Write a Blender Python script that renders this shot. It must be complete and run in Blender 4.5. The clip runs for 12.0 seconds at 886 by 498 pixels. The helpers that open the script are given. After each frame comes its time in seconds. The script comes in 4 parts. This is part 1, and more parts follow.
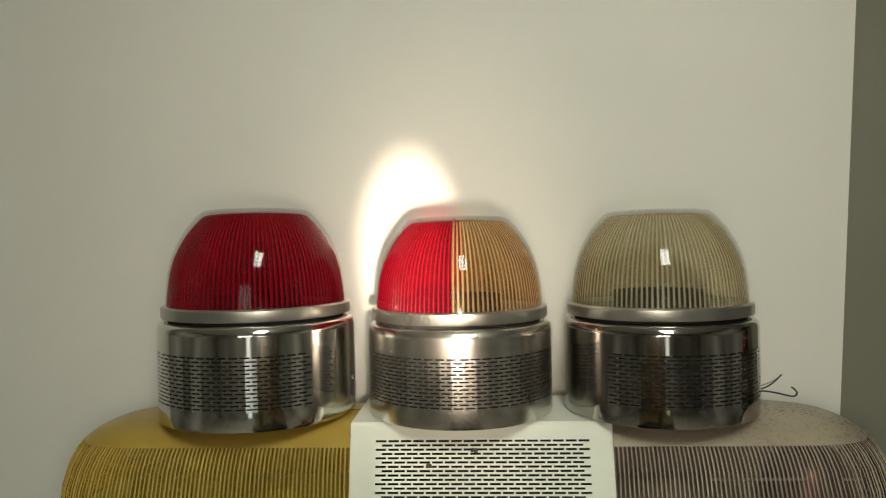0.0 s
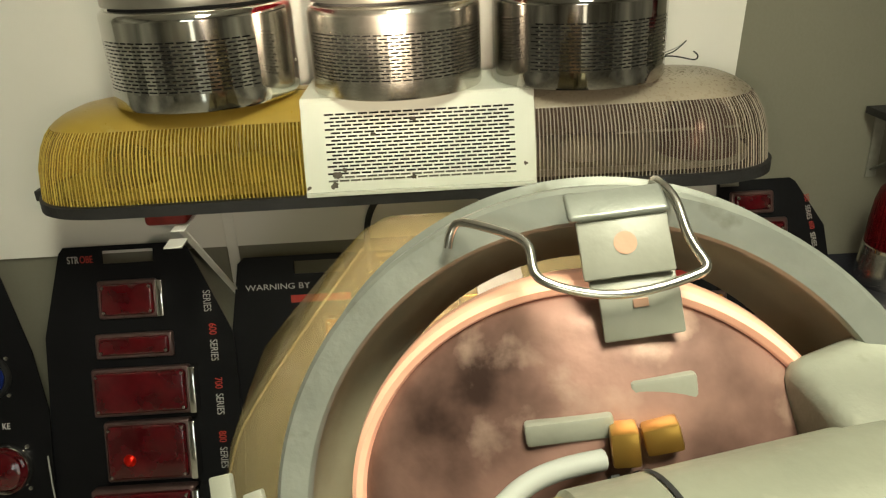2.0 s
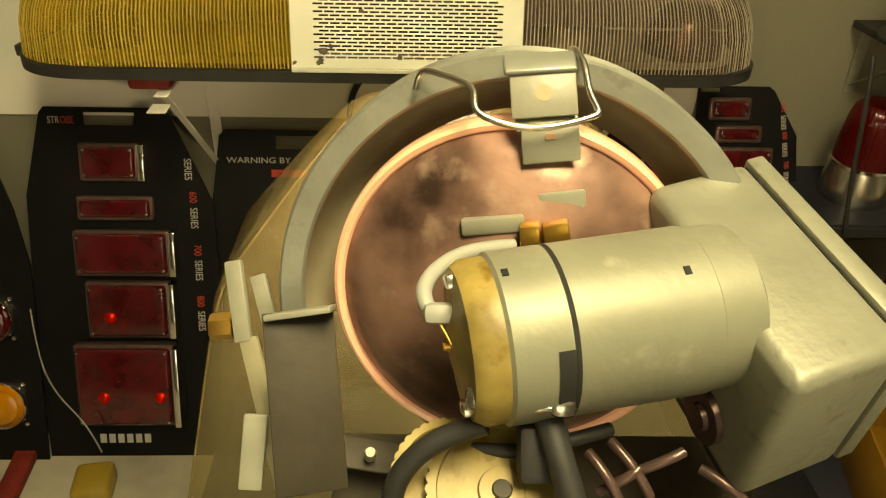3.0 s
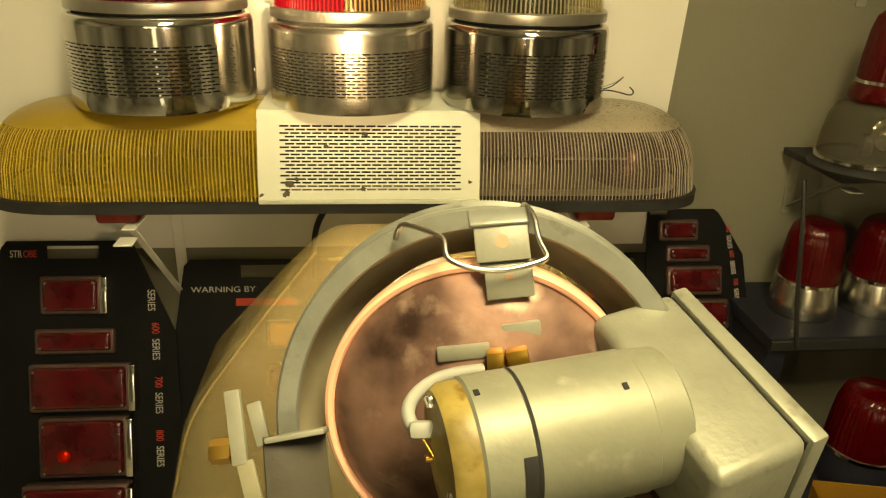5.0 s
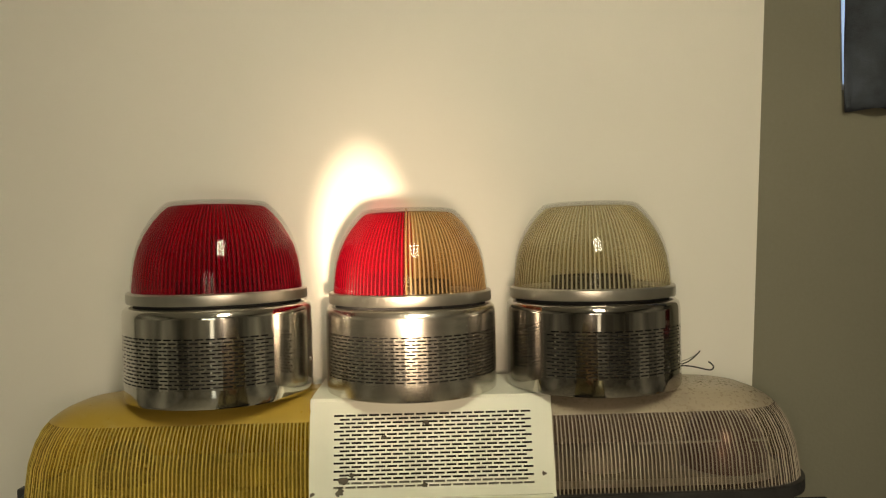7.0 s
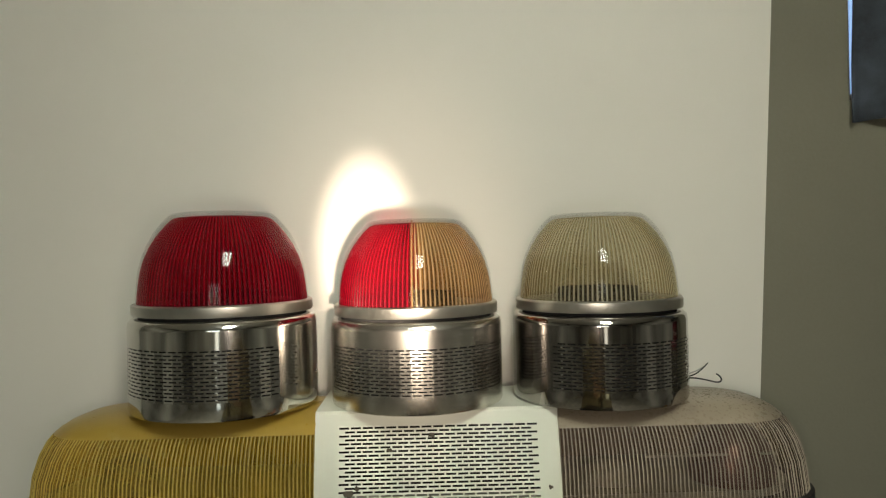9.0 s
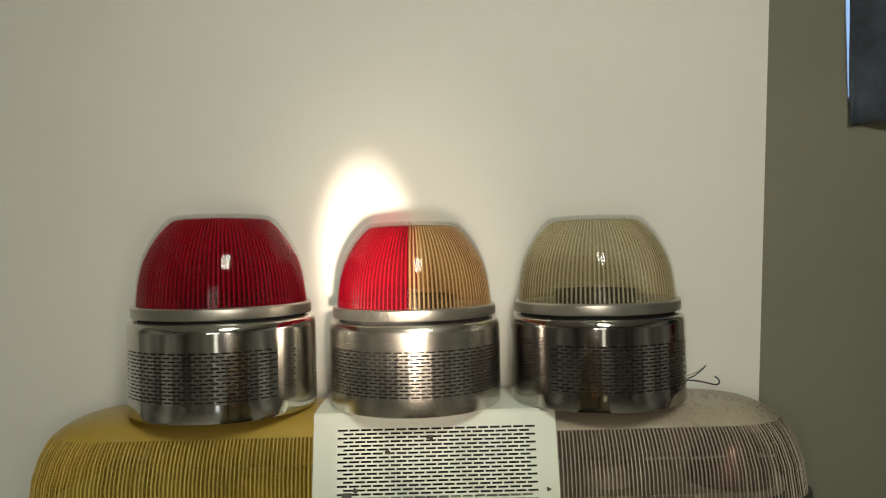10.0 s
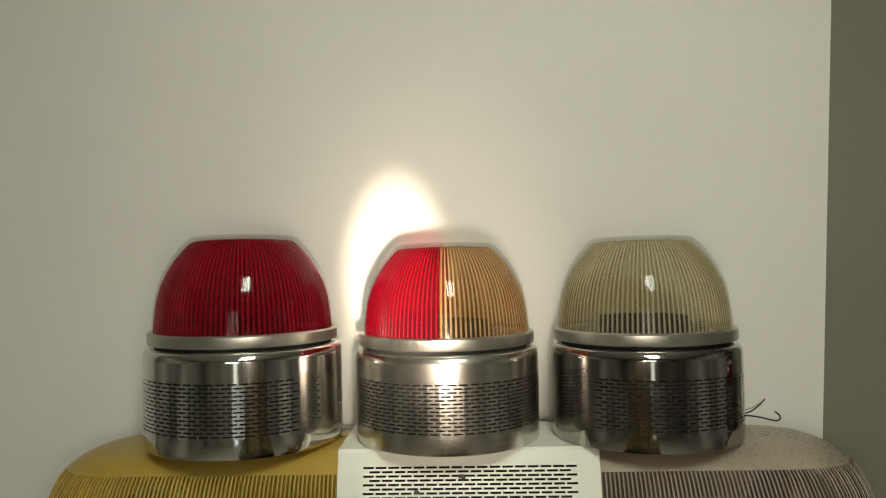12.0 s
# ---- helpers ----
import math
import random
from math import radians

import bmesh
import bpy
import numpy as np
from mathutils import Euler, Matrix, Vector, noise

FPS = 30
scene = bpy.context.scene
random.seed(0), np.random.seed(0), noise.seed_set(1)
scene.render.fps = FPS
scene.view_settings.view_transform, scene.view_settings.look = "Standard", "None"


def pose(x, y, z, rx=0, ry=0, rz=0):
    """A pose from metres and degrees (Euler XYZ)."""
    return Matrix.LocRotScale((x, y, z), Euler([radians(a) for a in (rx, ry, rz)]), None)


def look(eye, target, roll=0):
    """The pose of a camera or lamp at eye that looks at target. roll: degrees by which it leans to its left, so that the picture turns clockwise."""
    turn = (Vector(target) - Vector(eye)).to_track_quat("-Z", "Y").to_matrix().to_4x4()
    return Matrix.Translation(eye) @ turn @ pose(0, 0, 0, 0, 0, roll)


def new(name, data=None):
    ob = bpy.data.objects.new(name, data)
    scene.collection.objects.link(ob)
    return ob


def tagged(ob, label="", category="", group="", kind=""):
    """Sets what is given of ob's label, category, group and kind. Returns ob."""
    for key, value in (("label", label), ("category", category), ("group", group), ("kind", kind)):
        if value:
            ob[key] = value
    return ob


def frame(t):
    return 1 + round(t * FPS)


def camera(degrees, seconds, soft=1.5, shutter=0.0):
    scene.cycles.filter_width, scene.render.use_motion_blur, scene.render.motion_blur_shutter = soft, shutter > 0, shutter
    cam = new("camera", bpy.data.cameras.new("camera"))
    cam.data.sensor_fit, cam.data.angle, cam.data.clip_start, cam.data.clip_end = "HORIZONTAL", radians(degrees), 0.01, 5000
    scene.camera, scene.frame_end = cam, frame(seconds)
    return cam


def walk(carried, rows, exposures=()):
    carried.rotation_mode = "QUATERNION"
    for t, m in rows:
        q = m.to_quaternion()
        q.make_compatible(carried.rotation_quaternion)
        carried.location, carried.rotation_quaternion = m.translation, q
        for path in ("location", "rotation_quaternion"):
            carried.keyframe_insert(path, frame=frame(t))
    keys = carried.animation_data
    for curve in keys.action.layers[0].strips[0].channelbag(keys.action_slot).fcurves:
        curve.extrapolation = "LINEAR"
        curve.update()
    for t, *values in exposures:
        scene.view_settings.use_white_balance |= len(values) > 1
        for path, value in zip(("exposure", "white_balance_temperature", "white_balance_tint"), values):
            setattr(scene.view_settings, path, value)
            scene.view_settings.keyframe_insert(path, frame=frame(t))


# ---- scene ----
cam = camera(62.0, 12.0, soft=1.2)
PATH = [
    (0, (0.023, -1.104, 1.558), (-0.097, 0.892, 1.528), -1.2),
    (0.5, (0.020, -1.145, 1.544), (-0.069, 0.845, 1.368), -2.2),
    (1, (0.027, -1.190, 1.536), (-0.011, 0.766, 1.122), -3.2),
    (1.5, (0.021, -1.208, 1.541), (0.032, 0.679, 0.876), -3.7),
    (2, (0.020, -1.221, 1.539), (0.046, 0.608, 0.732), -3.0),
    (2.5, (0.018, -1.241, 1.540), (0.062, 0.531, 0.613), -0.8),
    (2.8, (0.021, -1.253, 1.547), (0.076, 0.457, 0.511), -0.1),
    (3, (0.022, -1.258, 1.546), (0.098, 0.431, 0.477), 1.7),
    (4.8, (0.015, -1.300, 1.571), (0.233, 0.444, 0.616), 2.7),
    (5, (0.018, -1.278, 1.559), (0.196, 0.558, 0.787), 1.6),
    (5.5, (0.007, -1.235, 1.566), (0.124, 0.729, 1.187), -0.3),
    (6, (0.009, -1.199, 1.546), (0.088, 0.791, 1.3545), -0.9),
    (6.5, (0.012, -1.192, 1.538), (0.068, 0.806, 1.447), -1.2),
    (7, (0.006, -1.193, 1.537), (0.052, 0.807, 1.512), -1.3),
    (9, (0.005, -1.188, 1.543), (0.038, 0.812, 1.539), -1.3),
    (9.5, (0.009, -1.191, 1.545), (0.037, 0.809, 1.543), -1.2),
    (10, (0.010, -1.192, 1.543), (0.039, 0.808, 1.546), -1.3),
    (10.5, (0.019, -1.173, 1.539), (0.047, 0.827, 1.557), -1.3),
    (11, (0.020, -1.148, 1.548), (0.026, 0.852, 1.581), -1.3),
    (11.5, (0.014, -1.122, 1.546), (-0.015, 0.877, 1.596), -1.3),
    (12, (0.016, -1.113, 1.558), (-0.055, 0.886, 1.598), -1.2),
]
EXPOSURES = [
    (0.0, 0.0, 6450, 8), (0.9, 0.05, 6400, 7), (1.5, 0.60, 5450, 0), (2.0, 0.6, 7100, 5), (2.5, 0.60, 10200, 4), (3.0, 0.55, 12800, 3), (4.8, 0.60, 13600, 0), (5.5, 0.35, 13800, 15),
    (6.4, 0.27, 11700, 12), (7.0, 0.05, 8100, 11), (7.5, 0.0, 7000, 10), (8.2, 0.0, 6450, 9), (12.0, 0.0, 6450, 8),
]
walk(cam, [(t, look(eye, target, roll)) for t, eye, target, roll in PATH], EXPOSURES)

# ---- world, lamps, exposure ----
world = bpy.data.worlds.new("world")
scene.world = world
world.use_nodes = True
wn = world.node_tree
sky = wn.nodes.new("ShaderNodeTexSky")
sky.sky_type, sky.sun_disc = "NISHITA", False
sky.sun_elevation, sky.sun_rotation = radians(30), radians(200)
wn.nodes["Background"].inputs["Strength"].default_value = 0.1
wn.links.new(sky.outputs["Color"], wn.nodes["Background"].inputs["Color"])


def area_lamp(name, eye, target, sx, sy, watts, colour):
    data = bpy.data.lights.new(name, "AREA")
    data.shape, data.size, data.size_y = "RECTANGLE", sx, sy
    data.energy, data.color = watts, colour
    ob = new(name, data)
    ob.matrix_world = look(eye, target)
    return ob


# added fill at an unseen rear window, strip for steel streaks, the ceiling lamp
area_lamp("rear_fill_light", (-0.15, -3.42, 1.72), (-0.1, 0.0, 1.40), 0.84, 0.80, 3, (0.90, 1.0, 0.92))
area_lamp("steel_streak_light", (0.06, -3.42, 0.78), (0.0, 0.0, 1.0), 0.22, 0.92, 0.6, (0.90, 1.0, 0.95))
area_lamp("ceiling_light", (0.20, -1.30, 2.57), (0.14, -0.62, 1.2), 0.32, 1.0, 36, (0.97, 0.97, 0.83))


# the lamp of the spotlight: a narrow upright beam, and the wide spill of its lens
def spot_lamp(name, watts, colour, degrees, radius, eye, target, squeeze=1.0):
    data = bpy.data.lights.new(name, "SPOT")
    data.energy, data.color = watts, colour
    data.spot_size, data.spot_blend, data.shadow_soft_size = radians(degrees), 1.0, radius
    ob = new(name, data)
    ob.matrix_world = look(eye, target) @ Matrix.Diagonal((squeeze, 1.0, 1.0, 1.0))
    return ob


LAMP_FACE = (0.045, -1.03, 1.425)
spot_lamp("beam", 200, (1.0, 0.80, 0.62), 20, 0.02, LAMP_FACE, (-0.110, 0.162, 1.530), 0.5)
spot_lamp("beam_glow", 17, (1.0, 0.78, 0.60), 40, 0.03, LAMP_FACE, (-0.070, 0.162, 1.53), 0.75)
spot_lamp("lamp_spill", 7, (1.0, 0.84, 0.70), 150, 0.02, LAMP_FACE, (-0.02, 0.162, 1.52))


# ---- materials ----
def mat(name, colour, rough=0.5, metal=0.0, var=0.12, scale=20.0, bump=0.05, fine=180.0, spots=0.0, spot_colour=(0.05, 0.04, 0.03),
        trans=0.0, ior=1.45, coat=0.0, alpha=1.0, grain=None, emit=0.0, see=0.0, tint=None, spec=0.5):
    m = bpy.data.materials.new(name)
    m.use_nodes = True
    nt = m.node_tree
    N, Lk = nt.nodes, nt.links
    b = N["Principled BSDF"]
    tc = N.new("ShaderNodeTexCoord")
    mp = N.new("ShaderNodeMapping")
    if grain:
        mp.inputs["Scale"].default_value = grain
    Lk.new(tc.outputs["Object"], mp.inputs["Vector"])
    n1 = N.new("ShaderNodeTexNoise")
    n1.inputs["Scale"].default_value, n1.inputs["Detail"].default_value = scale, 5
    n2 = N.new("ShaderNodeTexNoise")
    n2.inputs["Scale"].default_value, n2.inputs["Detail"].default_value = fine, 3
    for n in (n1, n2):
        Lk.new(mp.outputs["Vector"], n.inputs["Vector"])
    ramp = N.new("ShaderNodeValToRGB")
    lo = [max(0.0, c * (1 - var)) for c in colour]
    hi = [min(1.0, c * (1 + var)) for c in colour]
    ramp.color_ramp.elements[0].position, ramp.color_ramp.elements[0].color = 0.3, (*lo, 1)
    ramp.color_ramp.elements[1].position, ramp.color_ramp.elements[1].color = 0.7, (*hi, 1)
    Lk.new(n1.outputs["Fac"], ramp.inputs["Fac"])
    out = ramp.outputs["Color"]
    if spots > 0:
        n3 = N.new("ShaderNodeTexNoise")
        n3.inputs["Scale"].default_value, n3.inputs["Detail"].default_value = scale * 1.7, 8
        Lk.new(mp.outputs["Vector"], n3.inputs["Vector"])
        r3 = N.new("ShaderNodeValToRGB")
        r3.color_ramp.elements[0].position, r3.color_ramp.elements[1].position = 0.62 - 0.1 * spots, 0.74
        Lk.new(n3.outputs["Fac"], r3.inputs["Fac"])
        mix = N.new("ShaderNodeMix")
        mix.data_type = "RGBA"
        mix.inputs["B"].default_value = (*spot_colour, 1)
        Lk.new(r3.outputs["Color"], mix.inputs["Factor"])
        Lk.new(out, mix.inputs["A"])
        out = mix.outputs["Result"]
    Lk.new(out, b.inputs["Base Color"])
    rr = N.new("ShaderNodeMapRange")
    rr.inputs["To Min"].default_value, rr.inputs["To Max"].default_value = max(0.02, rough * 0.75), min(1.0, rough * 1.3)
    Lk.new(n2.outputs["Fac"], rr.inputs["Value"])
    Lk.new(rr.outputs["Result"], b.inputs["Roughness"])
    if bump > 0:
        bp = N.new("ShaderNodeBump")
        bp.inputs["Strength"].default_value, bp.inputs["Distance"].default_value = bump, 0.002
        Lk.new(n2.outputs["Fac"], bp.inputs["Height"])
        Lk.new(bp.outputs["Normal"], b.inputs["Normal"])
    b.inputs["Metallic"].default_value = metal
    b.inputs["Specular IOR Level"].default_value = spec
    b.inputs["Transmission Weight"].default_value = trans
    b.inputs["IOR"].default_value = ior
    b.inputs["Coat Weight"].default_value = coat
    b.inputs["Coat Roughness"].default_value = 0.06
    b.inputs["Alpha"].default_value = alpha
    if see > 0:
        clear = N.new("ShaderNodeBsdfTransparent")
        clear.inputs["Color"].default_value = (*(tint or colour), 1)
        mx = N.new("ShaderNodeMixShader")
        mx.inputs["Fac"].default_value = see
        Lk.new(b.outputs["BSDF"], mx.inputs[1])
        Lk.new(clear.outputs["BSDF"], mx.inputs[2])
        Lk.new(mx.outputs["Shader"], N["Material Output"].inputs["Surface"])
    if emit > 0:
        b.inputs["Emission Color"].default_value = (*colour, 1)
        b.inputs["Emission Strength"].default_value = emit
    return m


M_BOARD = mat("white_board", (0.74, 0.72, 0.66), 0.6, var=0.03, scale=2.5, bump=0.04, fine=260)
M_WALL = mat("beige_wall", (0.195, 0.188, 0.142), 0.8, var=0.05, scale=3, bump=0.25, fine=140)
# unseen walls; large dark blotches added for the polished steel to mirror
M_ROOM = mat("blotched_room_wall", (0.40, 0.385, 0.345), 0.85, var=0.7, scale=1.3, bump=0.2)
M_CEIL = mat("ceiling_paint", (0.62, 0.60, 0.55), 0.9, var=0.04, scale=3, bump=0.2)
M_FLOOR = mat("grey_floor", (0.42, 0.39, 0.32), 0.7, var=0.3, scale=6, bump=0.2)
M_STEEL = mat("stainless_steel", (0.70, 0.69, 0.65), 0.10, 1.0, var=0.06, scale=12, bump=0.02, fine=30)
M_STEEL_DULL = mat("brushed_steel", (0.68, 0.66, 0.61), 0.24, 1.0, var=0.08, scale=15, bump=0.04, fine=90, grain=(1, 1, 14))
# darker copy of the steel, the mirrored dark room put into its colour
M_STEEL_DARK = mat("steel_dark_reflections", (0.46, 0.44, 0.42), 0.08, 1.0, var=0.06, scale=12, bump=0.02, fine=30)
M_ALU = mat("cast_aluminium_ring", (0.6, 0.59, 0.54), 0.36, 1.0, var=0.1, scale=30, bump=0.05)
# lens groove and rib pairs: dark and bright refraction lines put into colour
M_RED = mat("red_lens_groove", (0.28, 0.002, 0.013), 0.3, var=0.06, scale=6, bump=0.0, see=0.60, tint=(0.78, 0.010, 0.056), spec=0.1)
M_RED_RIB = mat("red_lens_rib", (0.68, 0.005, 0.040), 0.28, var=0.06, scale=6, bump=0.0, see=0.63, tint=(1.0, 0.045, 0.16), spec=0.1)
M_RED_DARK = mat("dark_red_dome", (0.12, 0.002, 0.005), 0.18, var=0.1, scale=6, bump=0.0, coat=0.6, see=0.5, tint=(0.55, 0.015, 0.03))
M_GLAZE = mat("clear_gloss_skin", (0.01, 0.01, 0.01), 0.07, var=0.02, scale=6, bump=0.0, coat=1.0, see=0.74, tint=(1.0, 1.0, 1.0))
# emission stands in for bulb light leaking into the glass rim
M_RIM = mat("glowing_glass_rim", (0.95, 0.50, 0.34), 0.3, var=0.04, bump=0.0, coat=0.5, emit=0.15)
M_DARKSTEEL = mat("dull_dark_steel", (0.035, 0.029, 0.019), 0.6, 0.1, var=0.25, scale=40, bump=0.06)
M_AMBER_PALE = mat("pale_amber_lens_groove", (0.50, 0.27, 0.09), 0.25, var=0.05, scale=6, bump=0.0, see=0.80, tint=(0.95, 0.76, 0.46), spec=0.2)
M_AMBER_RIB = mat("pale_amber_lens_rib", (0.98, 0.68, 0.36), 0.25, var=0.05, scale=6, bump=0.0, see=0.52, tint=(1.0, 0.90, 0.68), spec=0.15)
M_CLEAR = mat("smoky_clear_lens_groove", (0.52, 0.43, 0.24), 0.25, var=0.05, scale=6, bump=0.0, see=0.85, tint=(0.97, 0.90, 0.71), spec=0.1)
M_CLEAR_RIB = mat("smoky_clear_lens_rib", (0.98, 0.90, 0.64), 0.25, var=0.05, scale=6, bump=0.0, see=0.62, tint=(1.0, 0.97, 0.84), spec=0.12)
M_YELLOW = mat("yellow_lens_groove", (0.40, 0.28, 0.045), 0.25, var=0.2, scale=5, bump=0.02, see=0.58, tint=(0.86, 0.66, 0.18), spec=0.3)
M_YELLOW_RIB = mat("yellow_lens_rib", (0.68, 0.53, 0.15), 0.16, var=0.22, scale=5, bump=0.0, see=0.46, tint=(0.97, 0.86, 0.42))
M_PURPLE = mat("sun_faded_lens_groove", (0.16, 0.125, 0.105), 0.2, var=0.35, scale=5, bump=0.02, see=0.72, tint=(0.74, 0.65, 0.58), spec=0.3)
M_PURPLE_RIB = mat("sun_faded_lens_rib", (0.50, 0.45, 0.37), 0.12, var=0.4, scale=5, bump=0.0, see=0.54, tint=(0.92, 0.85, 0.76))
M_YELLOW_TOP = mat("yellow_lens_top", (0.38, 0.26, 0.05), 0.3, var=0.12, scale=9, bump=0.04, spots=0.15, spot_colour=(0.42, 0.33, 0.12), see=0.12, tint=(0.9, 0.74, 0.2))
M_PURPLE_TOP = mat("clear_lens_top", (0.36, 0.31, 0.235), 0.28, var=0.2, scale=7, bump=0.05, spots=0.3, spot_colour=(0.27, 0.21, 0.165), see=0.3, tint=(0.85, 0.78, 0.68))
M_BOX = mat("off_white_paint", (0.66, 0.69, 0.60), 0.42, var=0.05, scale=8, bump=0.04, spots=0.0)
M_SPOT = mat("rust_stain", (0.10, 0.09, 0.07), 0.8, var=0.4, scale=60, bump=0.3)
M_BLACK = mat("black_rubber", (0.02, 0.02, 0.02), 0.55, var=0.3, scale=20, bump=0.1)
# near-black; in slots, gaps and notches it carries the shade as colour
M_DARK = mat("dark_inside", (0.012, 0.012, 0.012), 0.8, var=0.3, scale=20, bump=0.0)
M_CARD = mat("black_card", (0.005, 0.005, 0.006), 0.5, var=0.25, scale=10, bump=0.05, fine=120, spec=0.2)
M_CHROME = mat("chrome", (0.75, 0.74, 0.72), 0.1, 1.0, var=0.05, scale=20, bump=0.0)
M_REDLIGHT = mat("dark_red_lens", (0.075, 0.003, 0.006), 0.14, var=0.4, scale=25, bump=0.08, coat=0.8)
M_AMBERLIGHT = mat("amber_lens", (0.75, 0.28, 0.02), 0.16, var=0.2, scale=25, bump=0.03, trans=0.3, coat=0.6)
M_BLUELIGHT = mat("blue_lens", (0.02, 0.04, 0.25), 0.16, var=0.2, scale=25, bump=0.03, trans=0.3, coat=0.6)
M_WHITE_INK = mat("white_ink", (0.45, 0.44, 0.42), 0.6, var=0.05, bump=0.0)
M_RED_INK = mat("red_ink", (0.42, 0.035, 0.025), 0.6, var=0.05, bump=0.0)
M_WHITE_METAL = mat("white_enamel", (0.74, 0.73, 0.68), 0.4, var=0.06, scale=15, bump=0.04)
M_REDWOOD = mat("red_painted_wood", (0.18, 0.016, 0.012), 0.6, var=0.35, scale=30, bump=0.2)
M_CLEARDOME = mat("yellowed_plastic", (0.30, 0.25, 0.135), 0.14, var=0.18, scale=12, bump=0.03, fine=60, coat=0.25, spots=0.3, spot_colour=(0.44, 0.38, 0.25), see=0.68, tint=(0.93, 0.88, 0.70))
M_STRAP = mat("clear_strap", (0.40, 0.38, 0.34), 0.15, var=0.2, scale=25, bump=0.05, coat=0.6, see=0.5, tint=(0.88, 0.86, 0.82))
M_CAST = mat("zinc_casting", (0.25, 0.255, 0.205), 0.42, 0.3, var=0.1, scale=60, bump=0.1, fine=300, spots=0.15, spot_colour=(0.16, 0.155, 0.115))
M_MOTOR = mat("zinc_plated_can", (0.235, 0.24, 0.185), 0.45, 0.25, var=0.08, scale=45, bump=0.06, fine=300, spots=0.1, spot_colour=(0.33, 0.32, 0.25))
M_NYLON = mat("yellowed_nylon", (0.27, 0.20, 0.065), 0.42, var=0.35, scale=70, bump=0.05, spots=0.3, spot_colour=(0.15, 0.09, 0.015))
# pink lamp glow and mottled reflections are put into this colour
M_MIRROR = mat("silvered_back_glow_tint", (0.22, 0.125, 0.10), 0.38, 0.35, var=0.8, scale=30, bump=0.06, fine=160, spots=0.6, spot_colour=(0.48, 0.33, 0.26), spec=0.3)
# warm lamp light is mixed into this metal's colour
M_WARM_LIT = mat("warm_lit_metal", (0.40, 0.23, 0.155), 0.35, 0.4, var=0.15, scale=40, bump=0.04)
M_BRASS = mat("brass", (0.50, 0.30, 0.08), 0.3, 0.9, var=0.12, scale=30, bump=0.03)
M_CLOTH = mat("dark_denim", (0.040, 0.050, 0.066), 0.9, var=0.5, scale=16, bump=0.5, fine=420)
M_GLASS = mat("window_glass", (0.9, 0.95, 1.0), 0.03, bump=0.0, var=0.01, trans=1.0)
M_TIMBER = mat("pale_timber", (0.42, 0.32, 0.2), 0.6, var=0.2, scale=6, bump=0.15, grain=(1, 8, 8))
M_NAVY = mat("navy_painted_board", (0.013, 0.015, 0.026), 0.5, var=0.25, scale=10, bump=0.05)
M_BIN = mat("amber_plastic_bin", (0.26, 0.13, 0.02), 0.4, var=0.15, scale=14, bump=0.03, trans=0.1)
M_ORANGE = mat("orange_wire", (0.55, 0.12, 0.03), 0.45, var=0.1, bump=0.0)
M_PAPER = mat("kraft_paper", (0.5, 0.42, 0.28), 0.85, var=0.12, scale=14, bump=0.15)
M_GREY_WIRE = mat("grey_wire", (0.3, 0.31, 0.28), 0.45, var=0.1, bump=0.0)
M_DAYLIGHT = mat("daylight_behind", (0.45, 0.65, 1.0), 0.9, bump=0.0, var=0.05, emit=0.9)

# for beads added on the red lenses to make their reflected glints
M_GLINT = mat("red_glint_bead", (0.9, 0.02, 0.012), 0.33, 0.9, var=0.1, scale=30, bump=0.0)
M_SMOKE = mat("smooth_clear_dome", (0.20, 0.19, 0.16), 0.1, var=0.05, scale=6, bump=0.0, see=0.8, tint=(0.88, 0.86, 0.78))
M_BEZEL = mat("smoky_light_frame", (0.12, 0.075, 0.07), 0.3, 0.5, var=0.2, scale=30, bump=0.03)
M_RING = mat("dull_grey_ring", (0.22, 0.23, 0.20), 0.38, 0.4, var=0.18, scale=50, bump=0.08, fine=260, spots=0.12, spot_colour=(0.14, 0.14, 0.11))
M_TAB = mat("bright_zinc_plate", (0.25, 0.25, 0.205), 0.4, 0.1, var=0.12, scale=60, bump=0.06)
M_WELL = mat("olive_zinc", (0.27, 0.25, 0.175), 0.4, 0.1, var=0.2, scale=40, bump=0.05)
# groove colour to its brighter copy, painted on the flute crests
BRIGHT_RIB_OF = {M_YELLOW: M_YELLOW_RIB, M_PURPLE: M_PURPLE_RIB, M_RED: M_RED_RIB, M_AMBER_PALE: M_AMBER_RIB, M_CLEAR: M_CLEAR_RIB}


# ---- mesh helpers ----
def finish(bm, name, material, parent=None, smooth=True, m=None):
    if m is not None:
        bm.transform(m)
    bmesh.ops.recalc_face_normals(bm, faces=bm.faces)
    me = bpy.data.meshes.new(name)
    bm.to_mesh(me)
    bm.free()
    me.materials.append(material)
    if material in BRIGHT_RIB_OF:
        me.materials.append(BRIGHT_RIB_OF[material])
    if smooth:
        for p in me.polygons:
            p.use_smooth = True
        me.set_sharp_from_angle(angle=radians(38))
    ob = new(name, me)
    ob.parent = parent
    return ob


def part(name, bm, material, parent, label="", smooth=True, m=None):
    ob = finish(bm, name, material, parent, smooth, m)
    if label:
        ob["label"] = label
    return ob


def empty(name, m, label, category, group="", kind=""):
    ob = new(name)
    ob.empty_display_size = 0.05
    ob.matrix_world = m
    return tagged(ob, label, category, group, kind)


